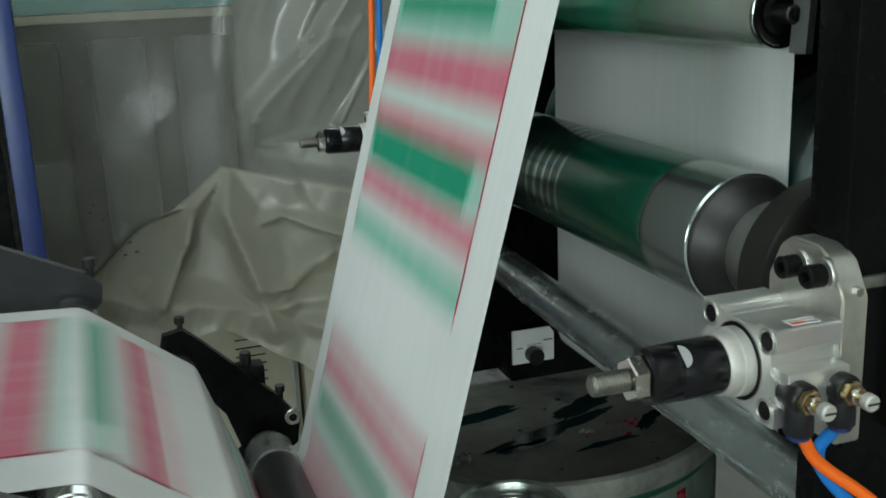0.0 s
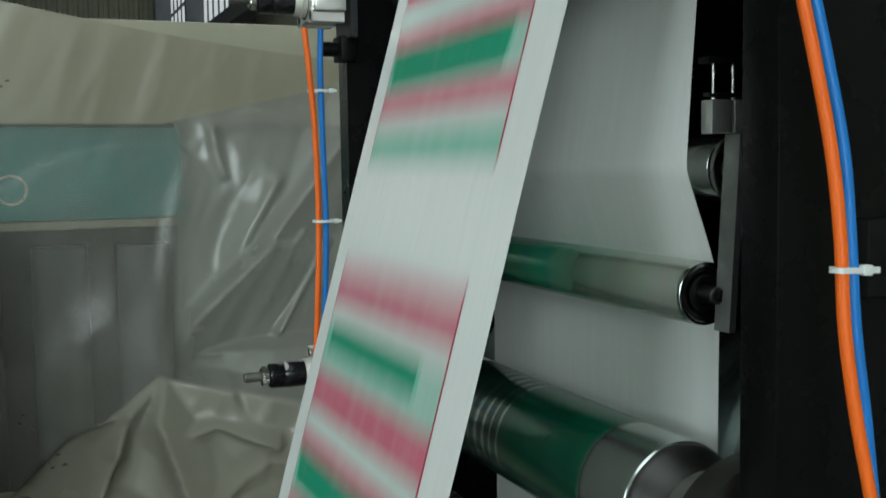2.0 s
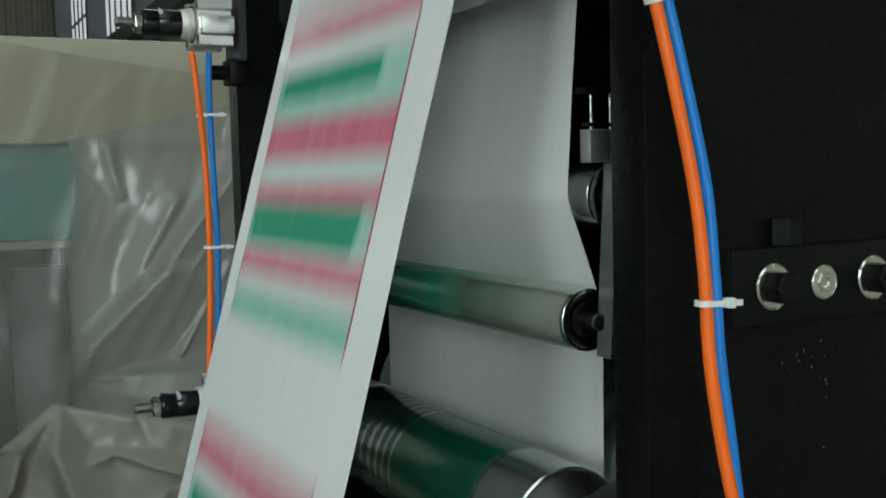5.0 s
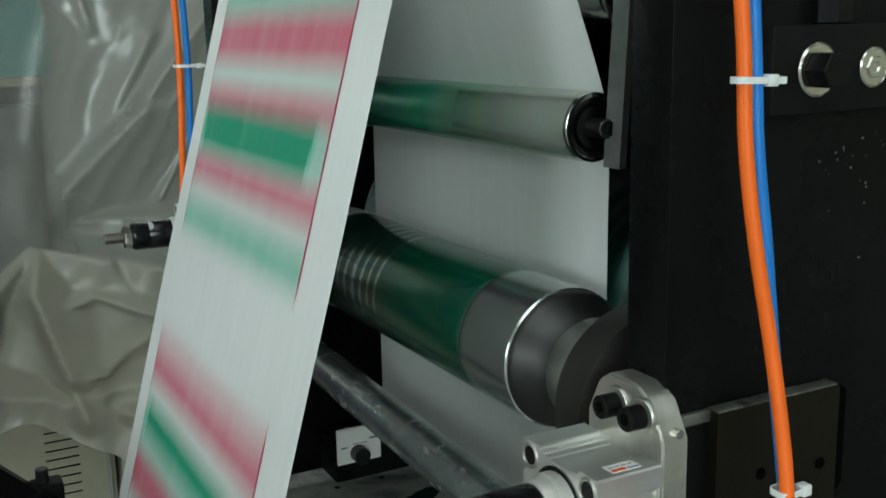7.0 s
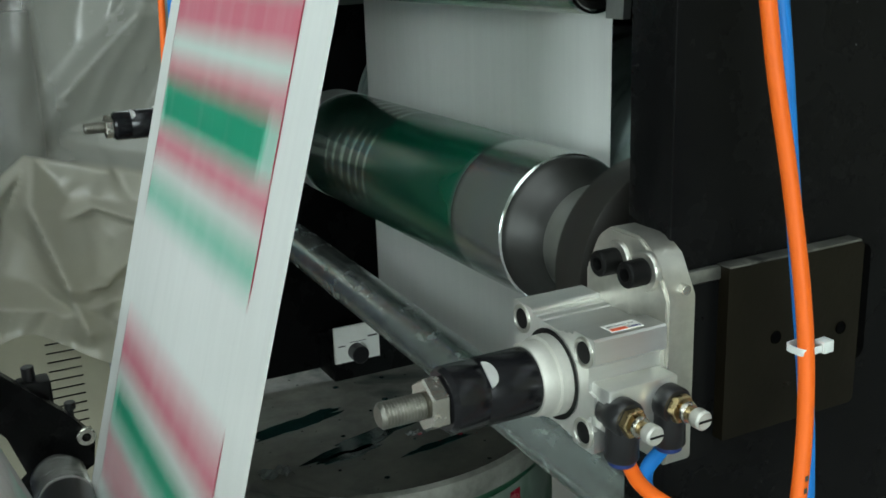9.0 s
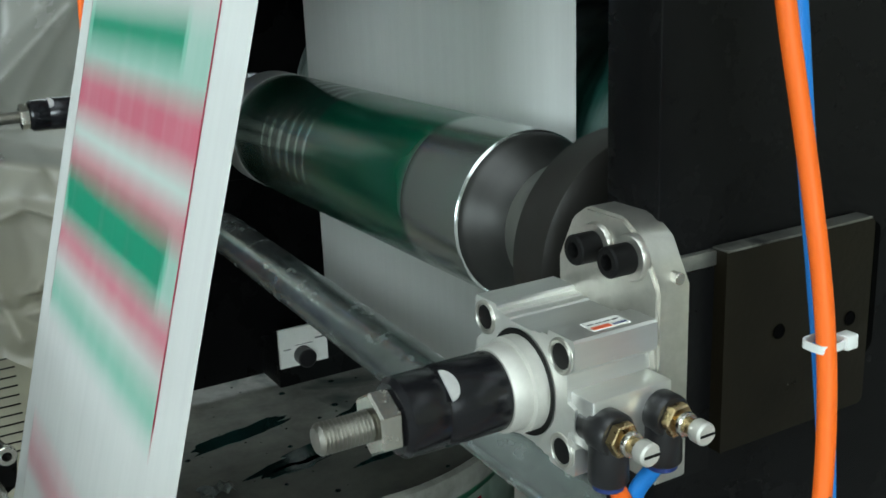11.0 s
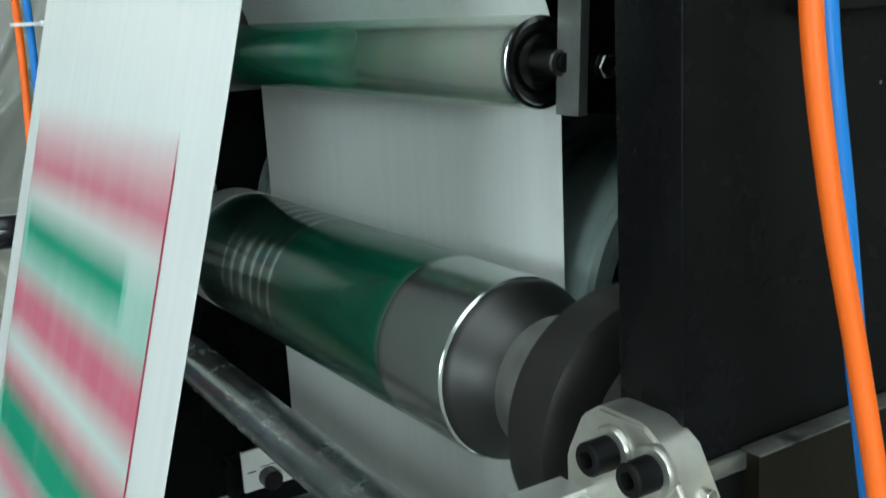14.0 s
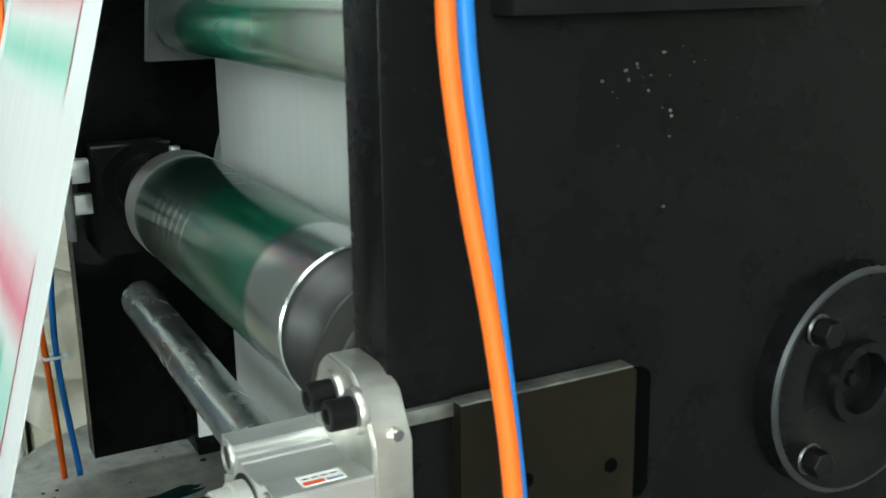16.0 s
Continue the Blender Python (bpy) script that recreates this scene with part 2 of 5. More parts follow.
def banded(name, bands, rough, metal, edge=0.004, streak=0.25, smear=None):
    """A roller's skin in bands along its axis (object y), with turned streaks: (y, colour) in rising y."""
    m = bpy.data.materials.new(name)
    m.use_nodes = True
    nt = m.node_tree
    b = nt.nodes["Principled BSDF"]
    co = nt.nodes.new("ShaderNodeTexCoord")
    sp = nt.nodes.new("ShaderNodeSeparateXYZ")
    nt.links.new(co.outputs["Object"], sp.inputs[0])
    y0, y1 = bands[0][0], bands[-1][0]
    n0 = nt.nodes.new("ShaderNodeTexNoise")
    n0.inputs["Scale"].default_value, n0.inputs["Detail"].default_value = 25, 4
    nt.links.new(co.outputs["Object"], n0.inputs["Vector"])
    wob = nt.nodes.new("ShaderNodeMath")
    wob.operation = "MULTIPLY_ADD"
    wob.inputs[1].default_value = edge
    nt.links.new(n0.outputs["Fac"], wob.inputs[0])
    nt.links.new(sp.outputs[1], wob.inputs[2])
    mr = nt.nodes.new("ShaderNodeMapRange")
    mr.inputs[1].default_value, mr.inputs[2].default_value = y0, y1
    nt.links.new(wob.outputs[0], mr.inputs[0])
    rp = nt.nodes.new("ShaderNodeValToRGB")
    el = rp.color_ramp.elements
    while len(el) < len(bands):
        el.new(0.5)
    for e, (y, c) in zip(el, bands):
        e.position, e.color = (y - y0) / (y1 - y0), (*c[:3], 1)
    nt.links.new(mr.outputs[0], rp.inputs[0])
    mp = nt.nodes.new("ShaderNodeMapping")
    mp.inputs["Scale"].default_value = (14, 30, 14)
    nt.links.new(co.outputs["Object"], mp.inputs[0])
    n1 = nt.nodes.new("ShaderNodeTexNoise")
    n1.inputs["Scale"].default_value, n1.inputs["Detail"].default_value = 1.5, 5
    nt.links.new(mp.outputs[0], n1.inputs["Vector"])
    mx = nt.nodes.new("ShaderNodeMix")
    mx.data_type, mx.blend_type = "RGBA", "OVERLAY"
    mx.inputs[0].default_value = streak
    nt.links.new(rp.outputs[0], mx.inputs[6])
    nt.links.new(n1.outputs["Color"], mx.inputs[7])
    skin = mx.outputs[2]
    if smear:
        ms = nt.nodes.new("ShaderNodeMapping")
        ms.inputs["Scale"].default_value = (30, 9, 30)
        nt.links.new(co.outputs["Object"], ms.inputs[0])
        n2 = nt.nodes.new("ShaderNodeTexNoise")
        n2.inputs["Scale"].default_value, n2.inputs["Detail"].default_value = 1.0, 6
        nt.links.new(ms.outputs[0], n2.inputs["Vector"])
        r2 = nt.nodes.new("ShaderNodeValToRGB")
        r2.color_ramp.elements[0].position, r2.color_ramp.elements[1].position = 0.46, 0.68
        r2.color_ramp.elements[1].color = (0.8, 0.8, 0.8, 1)
        nt.links.new(n2.outputs["Fac"], r2.inputs[0])
        m2 = nt.nodes.new("ShaderNodeMix")
        m2.data_type = "RGBA"
        nt.links.new(r2.outputs[0], m2.inputs[0])
        nt.links.new(skin, m2.inputs[6])
        m2.inputs[7].default_value = (*smear, 1)
        skin = m2.outputs[2]
    nt.links.new(skin, b.inputs["Base Color"])
    sc = nt.nodes.new("ShaderNodeSeparateColor")
    nt.links.new(rp.outputs[0], sc.inputs[0])
    me = nt.nodes.new("ShaderNodeMapRange")
    me.inputs[1].default_value, me.inputs[2].default_value, me.inputs[3].default_value, me.inputs[4].default_value = 0.02, 0.25, 0.25, metal
    nt.links.new(sc.outputs[0], me.inputs[0])
    nt.links.new(me.outputs[0], b.inputs["Metallic"])
    b.inputs["Roughness"].default_value = rough
    return m


# ---- mesh helpers ----
def box(bm, x0, x1, y0, y1, z0, z1, bevel=0.0):
    ret = bmesh.ops.create_cube(bm, size=1, matrix=Matrix.Translation(((x0 + x1) / 2, (y0 + y1) / 2, (z0 + z1) / 2)) @ Matrix.Diagonal((x1 - x0, y1 - y0, z1 - z0, 1)))
    if bevel:
        es = list({e for v in ret["verts"] for e in v.link_edges})
        bmesh.ops.bevel(bm, geom=es, offset=bevel, segments=2, affect="EDGES", profile=0.5)
    return bm


AX = {"x": Matrix.Rotation(radians(90), 4, "Y"), "y": Matrix.Rotation(radians(-90), 4, "X"), "z": Matrix.Identity(4)}


def lathe(bm, axis, at, profile, n=48):
    """A turned body: profile is (distance along the axis, radius)."""
    m = Matrix.Translation(at) @ AX[axis]
    rings = []
    for h, r in profile:
        rings.append([bm.verts.new(m @ Vector((r * math.cos(a), r * math.sin(a), h))) for a in (2 * math.pi * i / n for i in range(n))] if r > 1e-6 else [bm.verts.new(m @ Vector((0, 0, h)))])
    for a, b in zip(rings, rings[1:]):
        for i in range(n):
            j = (i + 1) % n
            if len(a) > 1 and len(b) > 1:
                bm.faces.new((a[i], a[j], b[j], b[i]))
            elif len(b) > 1:
                bm.faces.new((a[0], b[j], b[i]))
            elif len(a) > 1:
                bm.faces.new((a[i], a[j], b[0]))
    return bm


def rod(bm, axis, at, h0, h1, r, n=32, ch=None):
    ch = min(r * 0.12, 0.001) if ch is None else ch
    return lathe(bm, axis, at, [(h0, 0), (h0, r - ch), (h0 + ch, r), (h1 - ch, r), (h1, r - ch), (h1, 0)], n)


def hexrod(bm, axis, at, h0, h1, r):
    return rod(bm, axis, at, h0, h1, r, 6, r * 0.08)


def tube(bm, points, r, n=14, steps=10):
    """A hose through points, smoothed."""
    P = [Vector(p) for p in points]
    line = []
    for i in range(len(P) - 1):
        a, b, c, d = P[max(i - 1, 0)], P[i], P[i + 1], P[min(i + 2, len(P) - 1)]
        for k in range(steps):
            u = k / steps
            line.append(0.5 * ((2 * b) + (c - a) * u + (2 * a - 5 * b + 4 * c - d) * u * u + (3 * b - a - 3 * c + d) * u ** 3))
    line.append(P[-1])
    rings = []
    side = None
    for i, p in enumerate(line):
        d = (line[min(i + 1, len(line) - 1)] - line[max(i - 1, 0)]).normalized()
        side = (Vector((1, 0.2, 0)) if side is None else side)
        side = (side - d * side.dot(d)).normalized()
        up = d.cross(side)
        rings.append([bm.verts.new(p + r * (math.cos(a) * side + math.sin(a) * up)) for a in (2 * math.pi * j / n for j in range(n))])
    for a, b in zip(rings, rings[1:]):
        for j in range(n):
            k = (j + 1) % n
            bm.faces.new((a[j], a[k], b[k], b[j]))
    bm.faces.new(rings[0][::-1])
    bm.faces.new(rings[-1])
    return bm


def prism(bm, axis, poly, h0, h1):
    """A flat plate: an outline pulled along an axis. axis y: outline in (x, z); axis x: (y, z); axis z: (x, y)."""
    def at(p, h):
        return {"y": (p[0], h, p[1]), "x": (h, p[0], p[1]), "z": (p[0], p[1], h)}[axis]
    a = [bm.verts.new(at(p, h0)) for p in poly]
    b = [bm.verts.new(at(p, h1)) for p in poly]
    bm.faces.new(a)
    bm.faces.new(b[::-1])
    for i in range(len(poly)):
        j = (i + 1) % len(poly)
        bm.faces.new((a[j], a[i], b[i], b[j]))
    return bm


def finish(name, bm, material, smooth=40):
    bmesh.ops.recalc_face_normals(bm, faces=bm.faces[:])
    me = bpy.data.meshes.new(name)
    bm.to_mesh(me)
    bm.free()
    for m in (material if isinstance(material, (list, tuple)) else [material]):
        me.materials.append(m)
    if smooth:
        me.shade_smooth()
        me.set_sharp_from_angle(angle=radians(smooth))
    return new(name, me)


def part(name, bm, material, parent, label="", smooth=40):
    ob = finish(name, bm, material, smooth)
    ob.parent = parent
    if label:
        tagged(ob, label)
    return ob


def thing(name, at, label, category, group="", kind=""):
    ob = new(name)
    ob.empty_display_size = 0.05
    ob.location = at
    return tagged(ob, label, category, group, kind)


def B():
    return bmesh.new()


# ---- the hall ----
def hall():
    tagged(finish("floor", box(B(), -17, 5.0, -13, 37, -0.2, 0), CONCRETE, 0), "grey concrete factory floor", "floor", kind="structure")
    bm = B()
    box(bm, -17, 5.0, 36.5, 37, 0, 9)
    for i in range(70):
        x = -17 + i * 0.32
        prism(bm, "z", [(x, 36.5), (x + 0.05, 36.44), (x + 0.16, 36.44), (x + 0.21, 36.5)], 0, 9)
    tagged(finish("wall_north", bm, HALL_WALL, 0), "beige ribbed sheet metal end wall", "wall", kind="structure")
    tagged(finish("wall_south", box(B(), -17, 5.0, -13.4, -13, 0, 9), HALL_WALL, 0), "beige sheet metal wall", "wall", kind="structure")
    tagged(finish("wall_west", box(B(), -17.4, -17, -13, 37, 0, 9), HALL_WALL, 0), "beige sheet metal wall", "wall", kind="structure")
    bm = B()
    box(bm, 4.8, 5.0, -13, 37, 0, 5.0)
    box(bm, 4.8, 5.0, -13, 37, 7.6, 9)
    y = -13
    while y < 37:
        box(bm, 4.8, 5.0, y, y + 1.4, 5.0, 7.6)
        y += 6.0
    wall = tagged(finish("wall_east", bm, HALL_WALL, 0), "beige sheet metal wall below high windows", "wall", kind="structure")
    y = -11.6
    k = 0
    while y < 36:
        k += 1
        win = tagged(thing("window_%d" % k, (4.9, y, 5.0), "tall factory window with steel glazing bars", "window", kind="structure"))
        part("pane", box(B(), -0.01, 0.01, 0, 4.6, 0, 2.6), DAYLIGHT, win)
        for j in range(7):
            part("glazing_bar", box(B(), -0.06, -0.015, j * 0.76 - 0.02, j * 0.76 + 0.02, 0, 2.6), HALL_STEEL, win)
        part("window_frame", box(box(B(), -0.08, -0.015, 0, 4.6, 1.27, 1.33), -0.08, -0.015, 0, 4.6, -0.03, 0.05), HALL_STEEL, win)
        y += 6.0
    for y in (3.5, 9.5, 15.5, 21.5, 27.5, 33.5):
        bm = B()
        box(bm, 4.3, 4.75, y - 0.15, y - 0.12, 0, 8.4)
        box(bm, 4.3, 4.75, y + 0.12, y + 0.15, 0, 8.4)
        box(bm, 4.5, 4.54, y - 0.12, y + 0.12, 0, 8.4)
        tagged(finish("column", bm, HALL_STEEL, 0), "grey steel column against the window wall", "column", "hall columns")
        bm = B()
        box(bm, -17, 4.75, y - 0.15, y + 0.15, 8.0, 8.04)
        box(bm, -17, 4.75, y - 0.15, y + 0.15, 8.46, 8.5)
        box(bm, -17, 4.75, y - 0.02, y + 0.02, 8.04, 8.46)
        tagged(finish("roof_beam", bm, HALL_STEEL, 0), "grey steel roof beam", "beam", "roof beams")
    tagged(finish("crane_rail", box(B(), 4.0, 4.3, -13, 36.5, 4.3, 4.6), HALL_STEEL, 0), "steel rail along the window wall", "rail")
    tagged(finish("crane_rail", box(B(), 4.1, 4.25, -13, 36.5, 7.72, 7.9), HALL_STEEL, 0), "steel rail under the roof", "rail")
    bm = B()
    for x0, x1 in ((-17, -7.0), (0.4, 5.0)):
        box(bm, x0, x1, -13, 37, 8.6, 8.8)
    box(bm, -7.0, 0.4, 2.5, 37, 8.6, 8.8)
    box(bm, -7.0, 0.4, -13, -6.5, 8.6, 8.8)
    tagged(finish("ceiling", bm, HALL_ROOF, 0), "dim roof of metal sheets", "ceiling", kind="structure")
    lit = tagged(thing("skylight", (0, 0, 8.7), "long translucent roof light strip", "skylight", kind="structure"))
    for i in range(7):
        part("pane", box(B(), -6.6 + i * 1.56, -6.6 + i * 1.56 + 1.48, 32.4, 33.4, -0.16, -0.12), DAYLIGHT, lit)
    # Unseen roof light over the press, added to go with its lamp.
    lit = tagged(thing("skylight", (0, 0, 8.7), "wide translucent roof light added out of view", "skylight", kind="structure"))
    part("pane", box(B(), -7.0, 0.4, -6.5, 2.5, 0.02, 0.04), DAYLIGHT, lit)
    # Unseen glowing openings added behind the south and west lamps.
    for name, at, ex in (("window_11", (-8.5, -13.0, 1.7), (9.0, 0.02, 5.0)), ("window_12", (-17.0, -5.0, 1.15), (0.02, 6.0, 4.5))):
        w = tagged(thing(name, at, "wide daylit opening added out of view in the hall wall", "window", kind="structure"))
        part("pane", box(B(), 0, ex[0], 0, ex[1], 0, ex[2]), DAYLIGHT, w)
        for k in range(1, 6):
            u = k / 6
            part("glazing_bar", box(B(), *((ex[0] * u - 0.04, ex[0] * u + 0.04, 0.025, 0.06) if ex[0] > 1 else (0.025, 0.06, ex[1] * u - 0.04, ex[1] * u + 0.04)), 0, ex[2]), HALL_STEEL, w)
    for x, y in ((0.9, 22.0), (0.55, 30.0)):
        l = thing("pendant_lamp", (x, y, 0), "white bell-shaped factory pendant lamp", "lamp", "hall lamps")
        part("shade", lathe(B(), "z", (0, 0, 6.9), [(0, 0.26), (0.06, 0.25), (0.2, 0.12), (0.28, 0.05), (0.28, 0)], 24), GREY_PAINT, l)
        part("stem", rod(B(), "z", (0, 0, 0), 7.15, 8.6, 0.015, 8), HALL_STEEL, l)


hall()

# ---- the press ----
press = thing("printing_press", (0.7, 0.715, 0), "black steel frame of a narrow web printing press with rollers", "printing press")
OFF = Vector((-0.7, -0.715, 0))


def pp(name, bm, material, parent=None, label="", smooth=40):
    """A part of the press, made in the hall's metres."""
    if parent is None:
        bm.transform(Matrix.Translation(OFF))
    return part(name, bm, material, parent or press, label, smooth)


def bolt_y(parent, x, y, z, r, washer, name="bolt", metal=None):
    """A hex bolt with a washer, its head towards -y."""
    bm = B()
    bm_w = rod(B(), "y", (x, y, z), -0.0018, 0, washer)
    bm_w.transform(Matrix.Translation(OFF))
    bm = hexrod(bm, "y", (x, y, z), -0.0018 - r * 1.25, -0.0018, r)
    bm.transform(Matrix.Translation(OFF))
    b = part(name, bm, BLACK_DULL, parent, "black hex bolt")
    part("washer", bm_w, metal or NICKEL, b, "washer")
    return b


XE, Y0, Y1 = 0.395, 0.350, 0.3785
FY0, FY1 = 1.050, 1.080
# side plates
near = pp("side_plate", box(B(), XE, 1.35, Y0, Y1, 0.0, 2.15, 0.0012), BLACK)
bm = prism(B(), "y", [(XE, 1.0), (1.05, 1.0), (1.05, 2.15), (XE, 2.15)], FY0, FY1)
far = pp("side_plate", bm, BLACK)
pp("rear_panel", box(B(), 0.96, 0.98, Y1, FY0, 0.4, 2.15), BLACK, label="black inner panel of the frame")
pp("cross_beam", box(B(), 0.62, 0.70, Y1, FY0, 1.60, 2.05, 0.002), BLACK)
pp("top_cover", box(B(), 0.40, 0.86, Y1, FY0, 2.02, 2.05, 0.002), BLACK)
# upper door frame strip, far up on the near plate
pp("cover_strip", box(B(), 0.452, 1.2, 0.344, 0.350, 1.716, 1.726, 0.001), BLACK_DULL)
# slide, cover plate and slot on the near plate
pp("slide_bar", box(B(), 0.397, 0.420, 0.3465, 0.350, 1.3065, 1.3125, 0.0008), WORN, label="worn steel slide bar")
pp("recess_plate", box(B(), 0.397, 0.420, 0.3475, 0.350, 1.225, 1.3060), BLACK)
cover = B()
prism(cover, "y", [(0.4195, 1.234), (0.4965, 1.234), (0.4985, 1.236), (0.4985, 1.3105), (0.4965, 1.3125), (0.4195, 1.3125)], 0.3415, 0.3495)
# Black plate; the brown in its colour paints in a warm reflection.
cover = pp("cover_plate", cover, mat("black_paint_brown_reflection", (0.0098, 0.0080, 0.0048), 0.33, 0, 0.3, 18, 0.1, 300, spec=0.13))
pp("edge", box(B(), 0.4195, 0.4965, 0.3412, 0.3492, 1.3122, 1.3132, 0.0003), WORN, label="bare worn top edge of the plate")
# Shallow discs in near black paint the shade inside the holes.
HOLE_SHADE = mat("bore_shade", (0.0015, 0.0015, 0.0015), 0.8, spec=0.02)
for x, z in ((0.4475, 1.2765), (0.4870, 1.2730)):
    pp("screw_hole", lathe(B(), "y", (x, 0.3412, z), [(0.0, 0.0031), (-0.0004, 0.0029), (-0.0004, 0.0025), (-0.0001, 0.0022), (-0.0001, 0)], 20), HOLE_SHADE, label="near-black disc painting the shade in a threaded screw hole")
# The slot is not cut: a near-black slab paints its shaded depth.
slot = B()
pts = [(0.5055 + 0.0066 * math.cos(a), 1.3025 + 0.0055 * math.sin(a)) for a in (math.pi * i / 10 for i in range(11))]
pts += [(0.5055 + 0.0066 * math.cos(a), 1.2560 + 0.0055 * math.sin(a)) for a in (math.pi + math.pi * i / 10 for i in range(11))]
prism(slot, "y", pts, 0.3490, 0.3502)
pp("slot", slot, mat("slot_shade", (0.0012, 0.0012, 0.0012), 0.8, spec=0.02), label="near-black slab painting the shade in an adjusting slot")
# clamp block with three bolts and a set screw
block = pp("clamp_block", box(B(), 0.4375, 0.578, 0.3350, 0.3500, 1.4475, 1.4865, 0.0010), BLACK_DULL)
for x in (0.4635, 0.5360):
    bolt_y(block, x, 0.3350, 1.4668, 0.0086, 0.0120)
bm = rod(B(), "y", (0.4990, 0.3350, 1.4668), -0.0014, 0, 0.0092)
bm.transform(Matrix.Translation(OFF))
ws = part("washer", bm, NICKEL, block, "bright countersunk washer")
bm = lathe(B(), "y", (0.4990, 0.3336, 1.4668), [(0, 0), (-0.0001, 0.002), (-0.001, 0.0028), (-0.001, 0.0050), (0, 0.0056)], 6)
bm.transform(Matrix.Translation(OFF))
part("socket_screw", bm, NICKEL, block)
for x, w, h0, h1 in ((0.4805, 0.009, 1.4865, 1.501),):
    bm = hexrod(B(), "z", (x, 0.3430, 0), h0, h1, w)
    bm.transform(Matrix.Translation(OFF))
    part("set_bolt", bm, BLACK_DULL, block)
# bearing flange
fl = pp("bearing_flange", lathe(B(), "y", (0.624, 0.350, 1.2815), [(0, 0.054), (-0.0105, 0.0535), (-0.0120, 0.0520), (-0.0120, 0.036), (-0.010, 0.033), (-0.010, 0.020), (-0.014, 0.019), (-0.014, 0.0145), (-0.006, 0.0135), (-0.006, 0.004), (-0.008, 0.003), (-0.008, 0)], 64), BLACK)
# Lighter ring paints the highlight along the flange's worn edge.
bm = lathe(B(), "y", (0.624, 0.350, 1.2815), [(-0.0108, 0.0536), (-0.0122, 0.0522), (-0.0122, 0.0508)], 64)
bm.transform(Matrix.Translation(OFF))
part("rim", bm, DARK_GREY, fl, "worn edge of the flange with its highlight painted in")
for a in (45, 135, 225, 315):
    bolt_y(fl, 0.624 + 0.0425 * math.cos(radians(a)), 0.338, 1.2815 + 0.0425 * math.sin(radians(a)), 0.0062, 0.0074, metal=STEEL_DARK)
# chips in the paint
bm = B()
rng = random.Random(4)
for cx, cz, sx, sz, n in ((0.500, 1.425, 0.009, 0.007, 11), (0.524, 1.430, 0.008, 0.002, 5), (0.505, 1.400, 0.012, 0.012, 6), (0.530, 1.385, 0.02, 0.02, 6)):
    for i in range(n):
        x, z, w = rng.gauss(cx, sx), rng.gauss(cz, sz), rng.choice((0.0003, 0.0004, 0.0006, 0.0010))
        prism(bm, "y", [(x + w * rng.uniform(0.5, 1.3) * math.cos(a), z + w * rng.uniform(0.4, 1.0) * math.sin(a)) for a in (0.2, 1.4, 2.5, 3.6, 4.9)], 0.3497, 0.3500 - 0.0002)
tagged(pp("paint_chips", bm, mat("bare_chip", (0.11, 0.115, 0.115), 0.5, 0.3, 0.6, 400), near, "small bright chips in the black paint", 0), kind="stuff")
bpy.data.objects["paint_chips"].matrix_basis = Matrix.Translation(OFF)

# ---- rollers ----
GREEN, GDARK, MET = (0.003, 0.098, 0.054), (0.002, 0.048, 0.028), (0.66, 0.70, 0.68)
ROLLERS = []


def roller(name, x, z, y0, y1, r, skin, label, profile=None, ends=STEEL_DARK, shaft=0.008, s0=0.02, s1=0.02, spin=True):
    """A roller about an axis along y: its origin lies on the axis at its near end."""
    ob = part(name, lathe(B(), "y", (0, 0, 0), profile or [(0, r * 0.86), (0.0005, r * 0.97), (0.003, r), (y1 - y0 - 0.003, r), (y1 - y0 - 0.0005, r * 0.97), (y1 - y0, r * 0.86)], 72), skin, press, label, 30)
    ob.location = Vector((x, y0, z)) + OFF
    n = y1 - y0
    part("end_cap", lathe(B(), "y", (0, 0, 0), [(0.0006, r * 0.87), (0.0004, r * 0.72), (0.004, r * 0.66), (0.004, r * 0.50), (0.002, r * 0.48), (0.002, 0)], 48), ends, ob)
    if r < 0.03:
        part("rim", lathe(B(), "y", (0, 0, 0), [(0.0030, r * 0.998), (-0.0004, r * 0.985), (-0.0010, r * 0.95), (-0.0010, r * 0.86), (0.0004, r * 0.84)], 56), CHROME, ob, "bright rim of the roller")
        part("bearing_ring", lathe(B(), "y", (0, 0, 0), [(0.0022, r * 0.60), (0.0005, r * 0.58), (0.0005, r * 0.44), (0.0022, r * 0.42)], 40), STEEL_DARK, ob, "dark bearing ring")
    part("end_cap", lathe(B(), "y", (0, n, 0), [(-0.0006, r * 0.87), (-0.0004, r * 0.72), (-0.004, r * 0.66), (-0.004, 0)], 48), ends, ob)
    part("shaft", rod(B(), "y", (0, 0, 0), -s0, 0.003, shaft, 24), ends, ob)
    part("shaft", rod(B(), "y", (0, n, 0), -0.003, s1, shaft, 24), ends, ob)
    ROLLERS.append((ob, r, spin))
    return ob


# green-inked plate cylinder with a bare near band and scraped rings
gb = [(0.0, MET), (0.056, MET), (0.062, (0.06, 0.13, 0.10)), (0.066, GREEN), (0.19, GREEN)]
y = 0.197
for w in (0.002, 0.0015, 0.003, 0.005, 0.004, 0.002):
    gb += [(y, GREEN), (y + 0.001, (0.66, 0.72, 0.69)), (y + w + 0.001, (0.40, 0.50, 0.46)), (y + w + 0.0035, GDARK)]
    y += w + 0.0118
gb += [(0.327, GREEN), (0.332, (0.62, 0.64, 0.63)), (0.372, (0.70, 0.70, 0.69))]
g_skin = banded("inked_cylinder", gb, 0.19, 0.95, 0.0015, 0.2)
